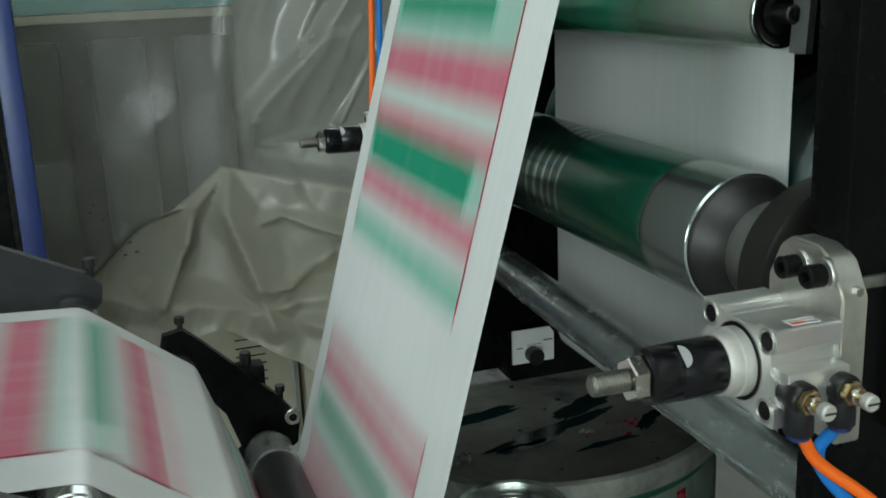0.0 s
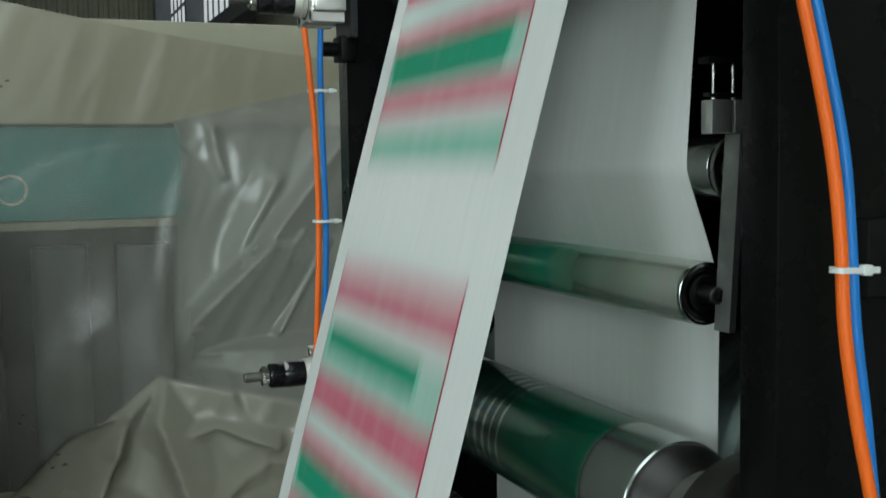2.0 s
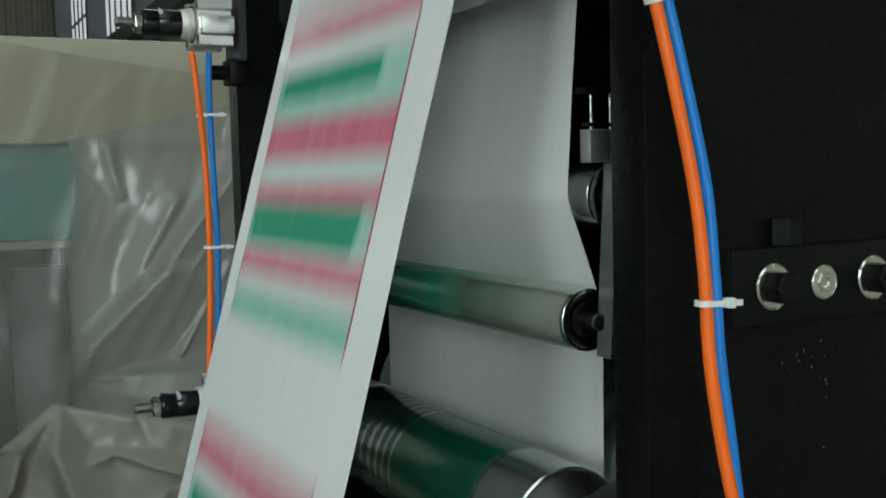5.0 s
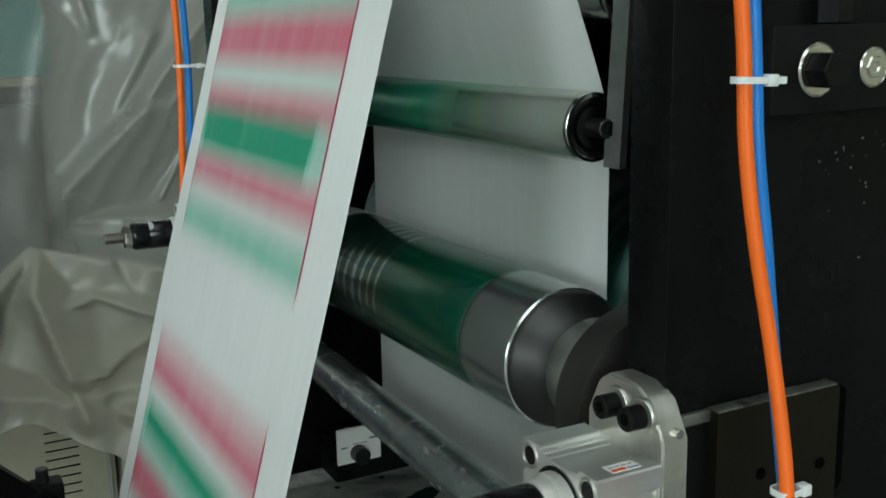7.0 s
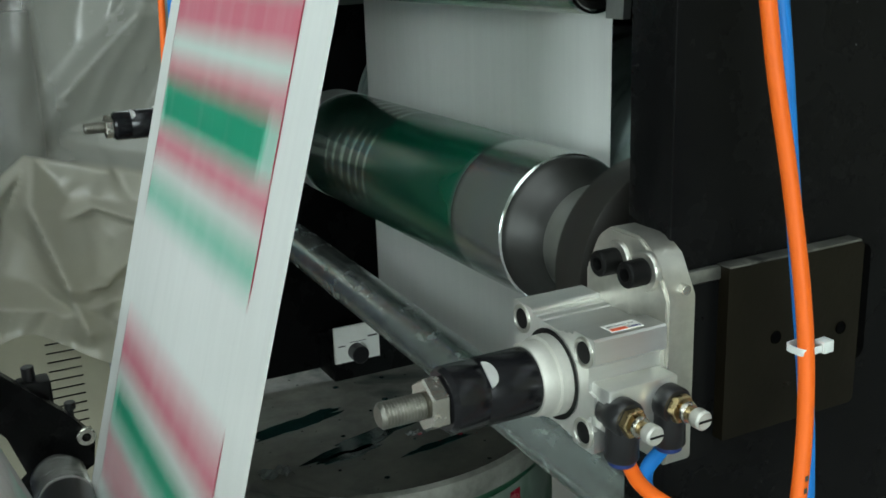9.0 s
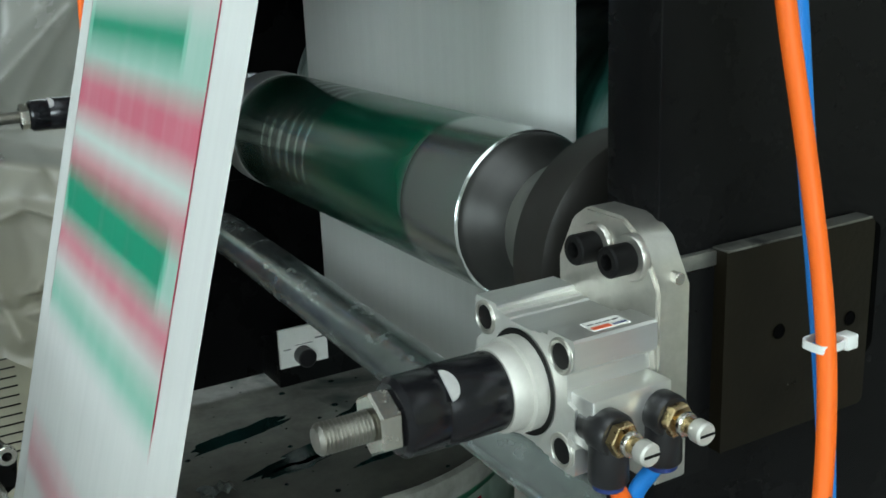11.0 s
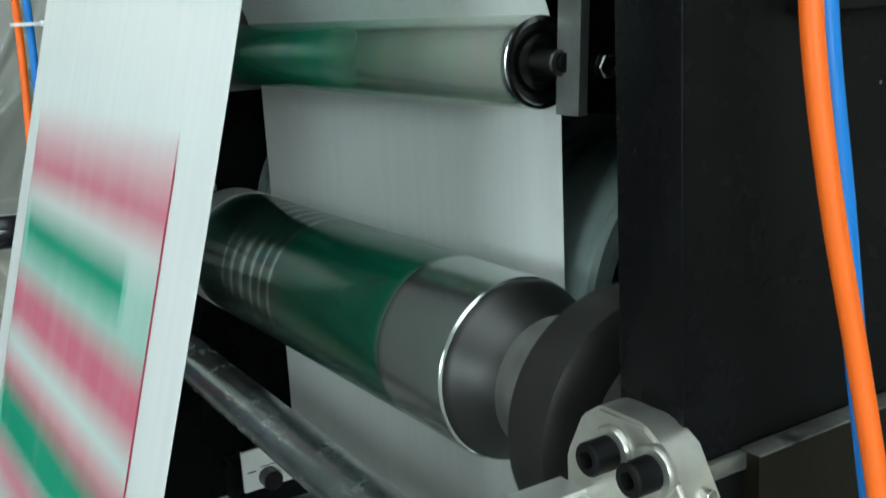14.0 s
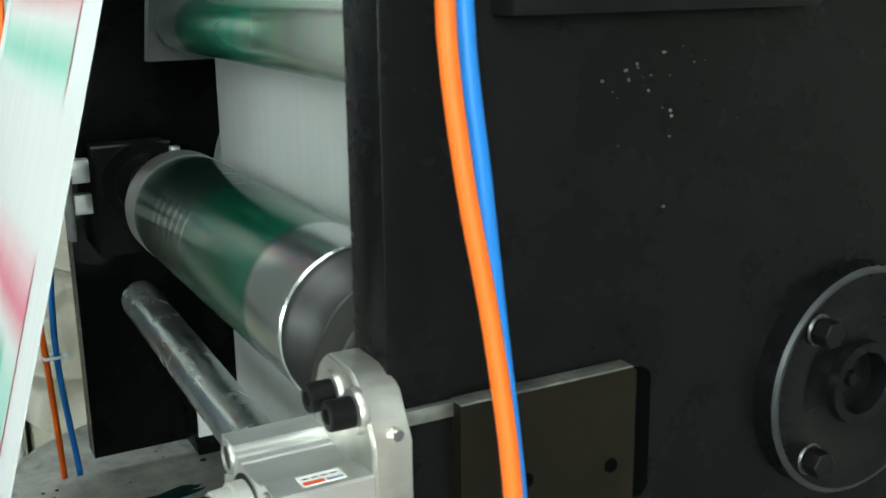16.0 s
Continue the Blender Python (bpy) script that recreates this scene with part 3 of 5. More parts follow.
G = roller("plate_cylinder", 0.4608, 1.2815, 0.522, 0.894, 0.0457, g_skin, "steel cylinder coated with glossy green ink", [(0, 0.0435), (0.0008, 0.0448), (0.0022, 0.0457), (0.366, 0.0457), (0.372, 0.043)], STEEL_DARK, 0.016, 0.04, 0.15)
part("bare_end", lathe(B(), "y", (0, 0, 0), [(0.332, 0.0455), (0.3325, 0.0460), (0.364, 0.0460), (0.3725, 0.0430)], 72), BARE_END, G, "bare steel band at the far end")
part("shoulder", lathe(B(), "y", (0, 0, 0), [(0.001, 0.0447), (-0.002, 0.0442), (-0.004, 0.0430), (-0.015, 0.0362), (-0.020, 0.0338), (-0.0240, 0.0325)], 64), SHOULDER, G, "dark turned steel shoulder")
part("hub", lathe(B(), "y", (0, 0, 0), [(-0.0238, 0.0325), (-0.036, 0.0310), (-0.042, 0.0292), (-0.070, 0.0285)], 48), SATIN, G, "satin turned hub")
lobe = lathe(B(), "y", (0.002, 0, 0.001), [(-0.098, 0.0), (-0.098, 0.030), (-0.094, 0.034), (-0.094, 0.049), (-0.090, 0.0555), (-0.068, 0.0555), (-0.063, 0.052), (-0.061, 0.0)], 64)
part("coupling_disc", lobe, DISC, G, "dull dark grey coupling disc on the shaft")
part("collar", rod(B(), "y", (0, 0, 0), -0.125, -0.045, 0.024, 40, 0.001), BLACK_DULL, G, "black shaft collar")
# back-up roller behind the web
roller("impression_roller", 0.6000, 1.290, 0.5245, 0.95, 0.0945, IMPRESSION, "large steel roller behind the paper", None, GREEN_INK, 0.02, 0.12, 0.08)
# upper guide rollers
m_skin = banded("stained_guide_skin", [(0.0, MET), (0.012, (0.62, 0.65, 0.58)), (0.06, (0.58, 0.64, 0.55)), (0.11, (0.46, 0.60, 0.48)), (0.15, (0.22, 0.48, 0.33)), (0.20, (0.02, 0.28, 0.16)), (0.338, (0.008, 0.21, 0.11)), (0.342, MET), (0.40, MET)], 0.22, 0.75, 0.012, 0.3)
roller("guide_roller", 0.4811, 1.4265, 0.524, 0.920, 0.0218, m_skin, "steel guide roller stained with green ink", None, STEEL_DARK, 0.006, 0.014, 0.09)
roller("guide_roller", 0.4993, 1.5104, 0.519, 0.920, 0.0218, CHROME, "bright steel guide roller", None, STEEL, 0.006, 0.03, 0.12)
TX, TZ, TR = 0.4655, 1.6999, 0.0430
roller("turning_roller", TX, TZ, 0.520, 0.985, TR, CHROME, "steel turning roller at the top of the press", None, BLACK_DULL, 0.012, 0.14, 0.07)
part("end_flange", lathe(B(), "y", (0, 0, 0), [(-0.001, 0.0), (-0.001, 0.0445), (-0.010, 0.0455), (-0.050, 0.0455), (-0.053, 0.043), (-0.053, 0.0)], 64), STEEL_DARK, ROLLERS[-1][0], "dark steel end flange")
# lower pipe
P0, P1, PR = Vector((0.4366, 0.385, 1.1582)), Vector((0.4433, 1.000, 1.1728)), 0.0176
bm = B()
lathe(bm, "z", (0, 0, 0), [(0, 0), (0, PR - 0.001), (0.001, PR), ((P1 - P0).length - 0.001, PR), ((P1 - P0).length, PR - 0.001), ((P1 - P0).length, 0)], 40)
bm.transform(Matrix.Translation(P0) @ (P1 - P0).to_track_quat("Z", "Y").to_matrix().to_4x4())
pp("pipe", bm, DULL_STEEL, label="grey steel pipe smeared with green ink")

# brackets that carry the guide rollers
pp("carrier", prism(B(), "y", [(0.4870, 1.4030), (0.560, 1.4030), (0.600, 1.47), (0.600, 1.56), (0.4950, 1.5330)], 0.5010, 0.5140), BLACK, label="black carrier plate of the guide rollers")
br = pp("bracket", prism(B(), "y", [(0.4815, 1.4030), (0.4865, 1.4030), (0.4945, 1.5330), (0.4895, 1.5330)], 0.4990, 0.5150), GREY_PLATE, label="grey plated bracket strip for the guide rollers")
for x, z in ((0.4935, 1.4265), (0.506, 1.5104)):
    bm = rod(B(), "y", (x - 0.010, 0, z), 0.508, 0.528, 0.0045, 20)
    bm.transform(Matrix.Translation(OFF))
    part("pin", bm, BLACK_DULL, br)
bm = hexrod(B(), "y", (0.4979, 0.5010, 1.4239), -0.005, 0, 0.0058)
bm.transform(Matrix.Translation(OFF))
part("screw", bm, STEEL, br)
brf = pp("bracket", prism(B(), "y", [(0.4540, 1.3960), (0.520, 1.3960), (0.540, 1.54), (0.470, 1.54), (0.458, 1.44)], 0.935, 0.948), MACHINE_GREY, label="grey bracket for the guide rollers")
pp("spacer", box(B(), 0.52, 0.60, Y1, 0.500, 1.44, 1.54), BLACK)
pp("spacer", box(B(), 0.50, 0.56, 0.948, FY0, 1.42, 1.52), BLACK)
# small regulator block with rods above the guide rollers
reg = pp("regulator_block", box(box(B(), 0.4725, 0.4885, 0.506, 0.518, 1.5335, 1.5555, 0.0008), 0.4905, 0.5010, 0.506, 0.518, 1.5335, 1.5555, 0.0008), ALU, label="small bright aluminium adjusting block in two halves")
for x in (0.4780, 0.4936):
    bm = rod(B(), "z", (x, 0.512, 0), 1.555, 1.5800, 0.0013, 14)
    bm.transform(Matrix.Translation(OFF))
    part("pin", bm, STEEL, reg)
bm = box(B(), 0.470, 0.5030, 0.506, 0.518, 1.5790, 1.5830, 0.0005)
bm.transform(Matrix.Translation(OFF))
part("bar", bm, BLACK_DULL, reg)
bm = box(B(), 0.4725, 0.5010, 0.509, 0.516, 1.5575, 1.5600, 0.0004)
bm.transform(Matrix.Translation(OFF))
part("bar", bm, STEEL_DARK, reg)
# bearing housing of the cylinder on the far plate
bh = pp("bearing_block", box(B(), 0.414, 0.485, 1.010, FY0, 1.2150, 1.3161, 0.001), BLACK_DULL)
bm = box(B(), 0.413, 0.484, 1.006, 1.010, 1.3161, 1.3181)
bm.transform(Matrix.Translation(OFF))
part("edge", bm, WORN, bh)
bm = lathe(B(), "y", (0.4601, 1.009, 1.2804), [(0, 0.040), (-0.006, 0.040), (-0.006, 0.030), (0, 0.028)], 48)
bm.transform(Matrix.Translation(OFF))
part("bearing_ring", bm, BLACK_DULL, bh)
for z, h in ((1.2985, 0.0105), (1.2685, 0.0090)):
    bm = box(B(), 0.3925, 0.4085, 0.996, 1.0095, z - h, z + h, 0.001)
    bm.transform(Matrix.Translation(OFF))
    part("nut_block", bm, ALU, bh, "bright square block")
bm = box(B(), 0.4818, 0.4908, 0.996, 1.0055, 1.3076, 1.3136, 0.0008)
bm.transform(Matrix.Translation(OFF))
part("nut_block", bm, ALU, bh, "bright square block")
bm = box(B(), 0.3855, 0.3920, 0.994, 1.004, 1.236, 1.308, 0.001)
bm.transform(Matrix.Translation(OFF))
part("guide_bar", bm, GREY_PLATE, bh, "grey guide bar")
# control box with scale plate and knob at the foot of the far plate
cb = pp("control_box", box(B(), 0.487, 0.66, 1.002, FY0, 1.0, 1.044, 0.002), BLACK)
sg = B()
prism(sg, "y", [(0.488, 1.022), (0.539, 1.022), (0.539, 1.056), (0.534, 1.062), (0.488, 1.062)], 0.998, 1.0015)
sg = pp("scale_plate", sg, WHITE, label="white scale plate with faint marks")
bm = box(box(box(B(), 0.492, 0.500, 0.9972, 0.998, 1.0405, 1.0415), 0.526, 0.537, 0.9972, 0.998, 1.0465, 1.0480), 0.505, 0.523, 0.9972, 0.998, 1.0435, 1.0440)
bm.transform(Matrix.Translation(OFF))
part("marks", bm, INK_TEXT, sg)
pp("knob", rod(B(), "y", (0.5115, 0, 1.0330), 0.983, 0.998, 0.0095, 28, 0.001), BLACK_PLASTIC, label="black round knob")


# ---- pneumatic cylinders ----
def pneumatic(name, x, y, z, far=False):
    """A compact air cylinder that points to -x; x is its bracket's back, (y, z) its axis."""
    c = thing(name, (x, y, z), "compact aluminium air cylinder with a threaded rod and black joint" if not far else "small aluminium air cylinder with black rod joint on the far plate", "pneumatic cylinder", "air cylinders")
    f, b = -0.0500, -0.0150
    h = 0.0300
    body = B()
    # ribbed profile: four lobes with grooves between them
    q = [(0.0300, 0.0175), (0.0300, 0.0290), (0.0290, 0.0300), (0.0165, 0.0300), (0.0155, 0.0292), (0.0155, 0.0276), (0.0120, 0.0276), (0.0115, 0.0266), (0.0075, 0.0266), (0.0070, 0.0258), (0.0020, 0.0258)]
    q2 = [(-p[0], p[1]) for p in q[::-1]]
    side = [(-0.0262, 0.0140), (-0.0262, 0.0020), (-0.0300, 0.0005), (-0.0300, -0.0090), (-0.0262, -0.0110), (-0.0262, -0.0150)]
    low = [(-p[0], -p[1]) for p in q]
    low2 = [(p[0], -p[1]) for p in q[::-1]]
    prism(body, "x", [(a, d * 0.81) for a, d in (q + q2 + side + low + low2 + [(-p[0], -p[1]) for p in side])], f, b)
    body = part("cylinder_body", body, ALU, c, smooth=0)
    for sy, sz in itertools.product((-1, 1), (-1, 1)):
        part("mounting_hole", lathe(B(), "x", (f, sy * 0.0230, sz * 0.0172), [(0.004, 0), (0.004, 0.0047), (-0.0006, 0.0049), (-0.0010, 0.0056), (-0.0006, 0.0064), (0.001, 0.0066)], 24), ALU_CAST, body)
        # Black disc across the hole paints the shade of its bore.
        part("hole_shadow", lathe(B(), "x", (f, sy * 0.0230, sz * 0.0172), [(-0.0002, 0), (-0.0002, 0.0046)], 20), BLACK_DULL, body, "black disc painting the shade in the bore")
    part("port_block", box(B(), f + 0.0015, b, -0.0378, -0.0255, -0.0130, 0.0055, 0.0009), ALU, c)
    # No groove is cut: a flat black ring paints its shade.
    part("nose_groove_shade", lathe(B(), "x", (0, 0, 0), [(f - 0.0004, 0.0194), (f - 0.0004, 0.0150)], 48), BLACK_DULL, c, "flat black ring painting the shade in the groove")
    part("nose_ring", lathe(B(), "x", (0, 0, 0), [(f - 0.013, 0), (f - 0.013, 0.0148), (f - 0.0120, 0.0156), (f - 0.006, 0.0158), (f - 0.0055, 0.0172), (f, 0.0172)], 56), CAST_NOSE, c)
    part("rod_joint", lathe(B(), "x", (0, 0, 0), [(f - 0.0125, 0.0), (f - 0.0125, 0.0138), (f - 0.0135, 0.0142), (f - 0.035, 0.0142), (f - 0.036, 0.0136), (f - 0.037, 0.0136), (f - 0.0375, 0.0140), (f - 0.050, 0.0138), (f - 0.0520, 0.0120), (f - 0.0520, 0)], 56), BLACK_ANOD, c, "glossy black floating joint")
    fm = B()
    prism(fm, "z", [(-0.0012 + 0.0046 * math.cos(a), 0.0058 * math.sin(a)) for a in (math.pi * (0.5 - k / 12) for k in range(13))], -0.0004, 0.0004)
    fm.transform(Matrix.Translation((f - 0.0350, -0.0092, 0.0110)) @ Matrix.Rotation(radians(40), 4, "X"))
    part("wrench_flat", fm, BARE_END, c, "bright bare wrench flat", 0)
    nut = part("lock_nut", hexrod(B(), "x", (0, 0, 0), f - 0.0600, f - 0.0522, 0.0112), NICKEL, c)
    prof = [(f - 0.0790, 0), (f - 0.0790, 0.0042), (f - 0.0780, 0.0052)]
    k = f - 0.0775
    while k < f - 0.0575:
        prof += [(k, 0.0055), (k + 0.0007, 0.0047)]
        k += 0.0014
    prof += [(f - 0.056, 0.0054), (f - 0.056, 0)]
    part("threaded_rod", lathe(B(), "x", (0, 0, 0), prof, 32), THREAD, c)
    # bracket with chamfered head and two socket screws
    bm = B()
    prism(bm, "x", [(-0.0300, -0.039), (0.0260, -0.039), (0.0260, 0.034), (0.0180, 0.050), (0.0090, 0.0560), (-0.0110, 0.0560), (-0.0210, 0.050), (-0.0300, 0.034)], -0.0080 if far else -0.0150, 0.0)
    bmesh.ops.bevel(bm, geom=bm.edges[:], offset=0.0012, segments=2, affect="EDGES")
    part("bracket", bm, DARK_GREY if far else ALU_CAST, c, "grey end bracket" if far else "milled aluminium end bracket")
    for sy in (0.002, -0.0165):
        part("boss", lathe(B(), "x", (-0.0150, sy, 0.0430), [(0.001, 0.0086), (-0.0008, 0.0086), (-0.0018, 0.0080), (-0.0018, 0.0)], 36), ALU_CAST, c)
        s = part("socket_screw", lathe(B(), "x", (-0.0170, sy, 0.0430), [(0.0, 0.0056), (-0.0085, 0.0056), (-0.0092, 0.0050), (-0.0092, 0.0030), (-0.005, 0.0028), (-0.005, 0)], 32), BLACK_DULL, c, "black socket head screw")
    part("stop_pin", rod(B(), "y", (-0.006, 0.0, 0.037), -0.0310, -0.0235, 0.0022, 18), NICKEL, c)
    if not far:
        lb = part("label", box(B(), -0.0390, -0.0235, -0.0262, -0.0185, 0.0243, 0.0245), WHITE, c, "small white and orange maker's label")
        part("label_bar", box(B(), -0.0385, -0.0310, -0.0258, -0.0236, 0.0245, 0.0247), RED_LABEL, lb)
        for i in range(5):
            part("label_line", box(B(), -0.0298 + i * 0.0012, -0.0291 + i * 0.0012, -0.0256, -0.0240, 0.0245, 0.0246), BLUE_PAINT, lb)
        for i in range(4):
            part("label_line", box(B(), -0.0380 + i * 0.0034, -0.0354 + i * 0.0034, -0.0216, -0.0210, 0.0245, 0.0246), INK_TEXT, lb)
    return c


def flow_control(c, x, y, z):
    """A speed controller: black elbow, brass collar, knurled needle; its hose leaves downwards."""
    v = part("flow_control", lathe(B(), "y", (x, y, z), [(0.002, 0), (0.002, 0.0066), (-0.002, 0.0066), (-0.0035, 0.0076), (-0.0110, 0.0076), (-0.0122, 0.0068), (-0.0122, 0)], 32), BLACK_PLASTIC, c, "black elbow with a brass needle valve")
    part("brass_collar", hexrod(B(), "y", (x, y, z), -0.0160, -0.0122, 0.0060), BRASS, v)
    part("stem", rod(B(), "y", (x, y, z), -0.0230, -0.0155, 0.0028, 18), BRASS, v)
    part("lock_ring", rod(B(), "y", (x, y, z), -0.0195, -0.0172, 0.0043, 20), NICKEL, v)
    part("needle_knob", lathe(B(), "y", (x, y, z), [(-0.0225, 0), (-0.0225, 0.0035), (-0.0232, 0.0040), (-0.0270, 0.0040), (-0.0278, 0.0033), (-0.0278, 0)], 18), CAST_NOSE, v)
    # Black bar on the knob's end paints the shaded screwdriver slot.
    part("slot", box(B(), x - 0.0030, x + 0.0030, y - 0.0282, y - 0.0277, z - 0.0004, z + 0.0004), BLACK_DULL, v)
    part("elbow_leg", lathe(B(), "z", (x, y - 0.007, z), [(-0.0180, 0), (-0.0180, 0.0062), (-0.0172, 0.0068), (-0.004, 0.0066), (0, 0.0060)], 28), BLACK_PLASTIC, v)
    part("release_ring", rod(B(), "z", (x, y - 0.007, z), -0.0205, -0.0178, 0.0054, 24), BLUE_PAINT, v, "blue release ring")


cyl_near = pneumatic("pneumatic_cylinder", 0.3978, 0.3660, 1.2730)
flow_control(cyl_near, -0.0435, -0.0325, -0.0050)
flow_control(cyl_near, -0.0205, -0.0325, -0.0045)
cyl_far = pneumatic("pneumatic_cylinder", 0.4010, 1.0520, 1.2900, True)
cyl_up = pneumatic("pneumatic_cylinder", 0.3990, 1.0480, 1.6920, True)
part("clamp", box(B(), -0.014, 0.003, -0.012, 0.020, -0.062, -0.035, 0.002), BLACK_DULL, cyl_up)
part("clamp_screw", rod(B(), "x", (0, 0.004, -0.049), -0.032, -0.014, 0.008, 16), BLACK_DULL, cyl_up)


# ---- hoses ----
def hose(points, material, label, r=0.0031):
    P = Vector(points[-1])
    h = thing("air_hose", P, label, "hose", "air hoses")
    part("hose", tube(B(), [Vector(p) - P for p in points], r), material, h, smooth=60)
    return h


def cable_tie(x, y, z, w, d, tilt=0.0, tail=0.012):
    t = thing("cable_tie", (x, y, z), "white nylon cable tie round orange and blue hoses", "cable tie", "cable ties")
    bm = B()
    pts = [(w * math.copysign(abs(math.cos(a)) ** 0.5, math.cos(a)), d * math.copysign(abs(math.sin(a)) ** 0.5, math.sin(a))) for a in (2 * math.pi * i / 24 for i in range(24))]
    a = [[bm.verts.new((px * k, py * k, h)) for px, py in pts] for k, h in ((1, -0.0014), (1.1, -0.0014), (1.1, 0.0014), (1, 0.0014))]
    for i in range(24):
        j = (i + 1) % 24
        for k in range(4):
            bm.faces.new((a[k][i], a[k][j], a[(k + 1) % 4][j], a[(k + 1) % 4][i]))
    part("strap", bm, WHITE_NYLON, t)
    part("head", box(box(B(), w - 0.001, w + 0.004, -d - 0.001, -d + 0.004, -0.0024, 0.0024, 0.0005), w + 0.003, w + 0.003 + tail, -d, -d + 0.0012, -0.0014, 0.0014), WHITE_NYLON, t)
    t.rotation_euler = (0, radians(tilt), 0)
    return t


O1 = [(0.325, 0.345, 1.95), (0.350, 0.345, 1.78), (0.3654, 0.3429, 1.72), (0.3739, 0.3367, 1.67), (0.3825, 0.3305, 1.62), (0.3909, 0.3242, 1.57), (0.3976, 0.3179, 1.52), (0.3994, 0.3133, 1.48), (0.3985, 0.309, 1.44), (0.4015, 0.3044, 1.4), (0.4063, 0.2988, 1.36), (0.4086, 0.2918, 1.32), (0.4081, 0.2868, 1.29), (0.405, 0.2827, 1.26), (0.3995, 0.2793, 1.23), (0.3925, 0.276, 1.2), (0.37, 0.27, 1.10), (0.36, 0.27, 0.85)]
B1 = [(0.338, 0.349, 1.95), (0.361, 0.3475, 1.78), (0.375, 0.3441, 1.72), (0.3823, 0.3369, 1.67), (0.3895, 0.3306, 1.62), (0.3981, 0.3245, 1.57), (0.4051, 0.3185, 1.52), (0.4055, 0.3138, 1.48), (0.405, 0.3096, 1.44), (0.4081, 0.306, 1.4), (0.4112, 0.303, 1.36), (0.4138, 0.2985, 1.32), (0.4148, 0.2945, 1.29), (0.4148, 0.2905, 1.26), (0.4135, 0.287, 1.23), (0.412, 0.283, 1.2), (0.405, 0.275, 1.10), (0.40, 0.27, 0.85)]
hose(O1, ORANGE, "thick orange air hose hanging in front of the plate")
h1 = bpy.data.objects["air_hose"]
for i in range(8):
    z = 1.2490 - i * 0.0046 - (0.005 if i > 5 else 0)
    u = (1.26 - z) / 0.03
    cx, cy = 0.4050 - 0.0055 * u, 0.2827 - 0.0034 * u
    bm = B()
    v = [bm.verts.new((cx + 0.0034 * math.sin(a) - O1[-1][0], cy - 0.0034 * math.cos(a) - O1[-1][1], zz - O1[-1][2])) for a, zz in ((-0.25, z), (0.25, z), (0.25, z + 0.0022), (-0.25, z + 0.0022))]
    bm.faces.new(v)
    part("print_mark", bm, INK_TEXT, h1, "small dark printed mark", 0)
hose(B1, BLUE, "thick blue air hose hanging in front of the plate")
cable_tie(0.4020, 0.3120, 1.4655, 0.0072, 0.0040, 2, 0.006)
cable_tie(0.3890, 0.3297, 1.6075, 0.0075, 0.0040, -14, 0.006)
cable_tie(0.4105, 0.2905, 1.2970, 0.0052, 0.0046, -2, 0.0005)
hose([(0.3555, 0.3265, 1.254), (0.3575, 0.3255, 1.246), (0.365, 0.323, 1.234), (0.386, 0.312, 1.216), (0.408, 0.298, 1.190), (0.428, 0.284, 1.10), (0.45, 0.27, 0.8)], ORANGE, "orange air hose from the air cylinder")
hose([(0.3785, 0.3265, 1.254), (0.3765, 0.3300, 1.246), (0.3720, 0.3335, 1.236), (0.3745, 0.3330, 1.224), (0.388, 0.3260, 1.206), (0.416, 0.309, 1.175), (0.440, 0.292, 1.08), (0.46, 0.28, 0.8)], BLUE, "blue air hose from the air cylinder")
hose([(0.343, 1.030, 1.662), (0.347, 1.030, 1.62), (0.353, 1.034, 1.55), (0.355, 1.036, 1.45), (0.350, 1.036, 1.34), (0.346, 1.034, 1.30)], ORANGE, "orange air hose along the far plate")
hose([(0.362, 1.034, 1.662), (0.361, 1.036, 1.62), (0.3635, 1.042, 1.55), (0.3655, 1.044, 1.45), (0.361, 1.044, 1.34), (0.358, 1.04, 1.30)], BLUE, "blue air hose along the far plate")
cable_tie(0.3600, 1.040, 1.597, 0.0105, 0.009, 0, 0.004)
cable_tie(0.3620, 1.040, 1.457, 0.0105, 0.009, 0, 0.004)
hose([(0.350, 1.030, 1.252), (0.352, 1.030, 1.20), (0.359, 1.045, 1.124), (0.366, 1.06, 0.975), (0.37, 1.07, 0.86)], ORANGE, "orange air hose hanging beside the far plate")
hose([(0.372, 1.030, 1.252), (0.370, 1.032, 1.20), (0.370, 1.05, 1.105), (0.381, 1.06, 0.975), (0.385, 1.07, 0.86)], BLUE, "blue air hose hanging beside the far plate")
cable_tie(0.366, 1.048, 1.115, 0.009, 0.008, 0, 0.004)

# ---- the paper's way through the press: an endless line of straights and arcs in (x, z) ----
KS = (0.3926 - 0.2534) / 0.5


def tangent_line(c0, r0, s0, c1, r1, s1):
    """The line that leaves circle 0 and meets circle 1; s = +1 where the paper turns left on the circle, else -1."""
    c0, c1 = Vector(c0), Vector(c1)
    d = c1 - c0
    a = math.atan2(d.y, d.x) + math.asin(max(-1, min(1, (s0 * r0 - s1 * r1) / d.length)))
    # paper with the centre on its left has its contact point to the right of the way
    n = Vector((math.sin(a), -math.cos(a)))
    return c0 + n * r0 * s0, c1 + n * r1 * s1, a


# circles in the order in which the paper meets them: centre, radius, turn (+1 left, -1 right), seen in (x, z)
LX, LZ, LR = 0.1971, 0.9890, 0.0240
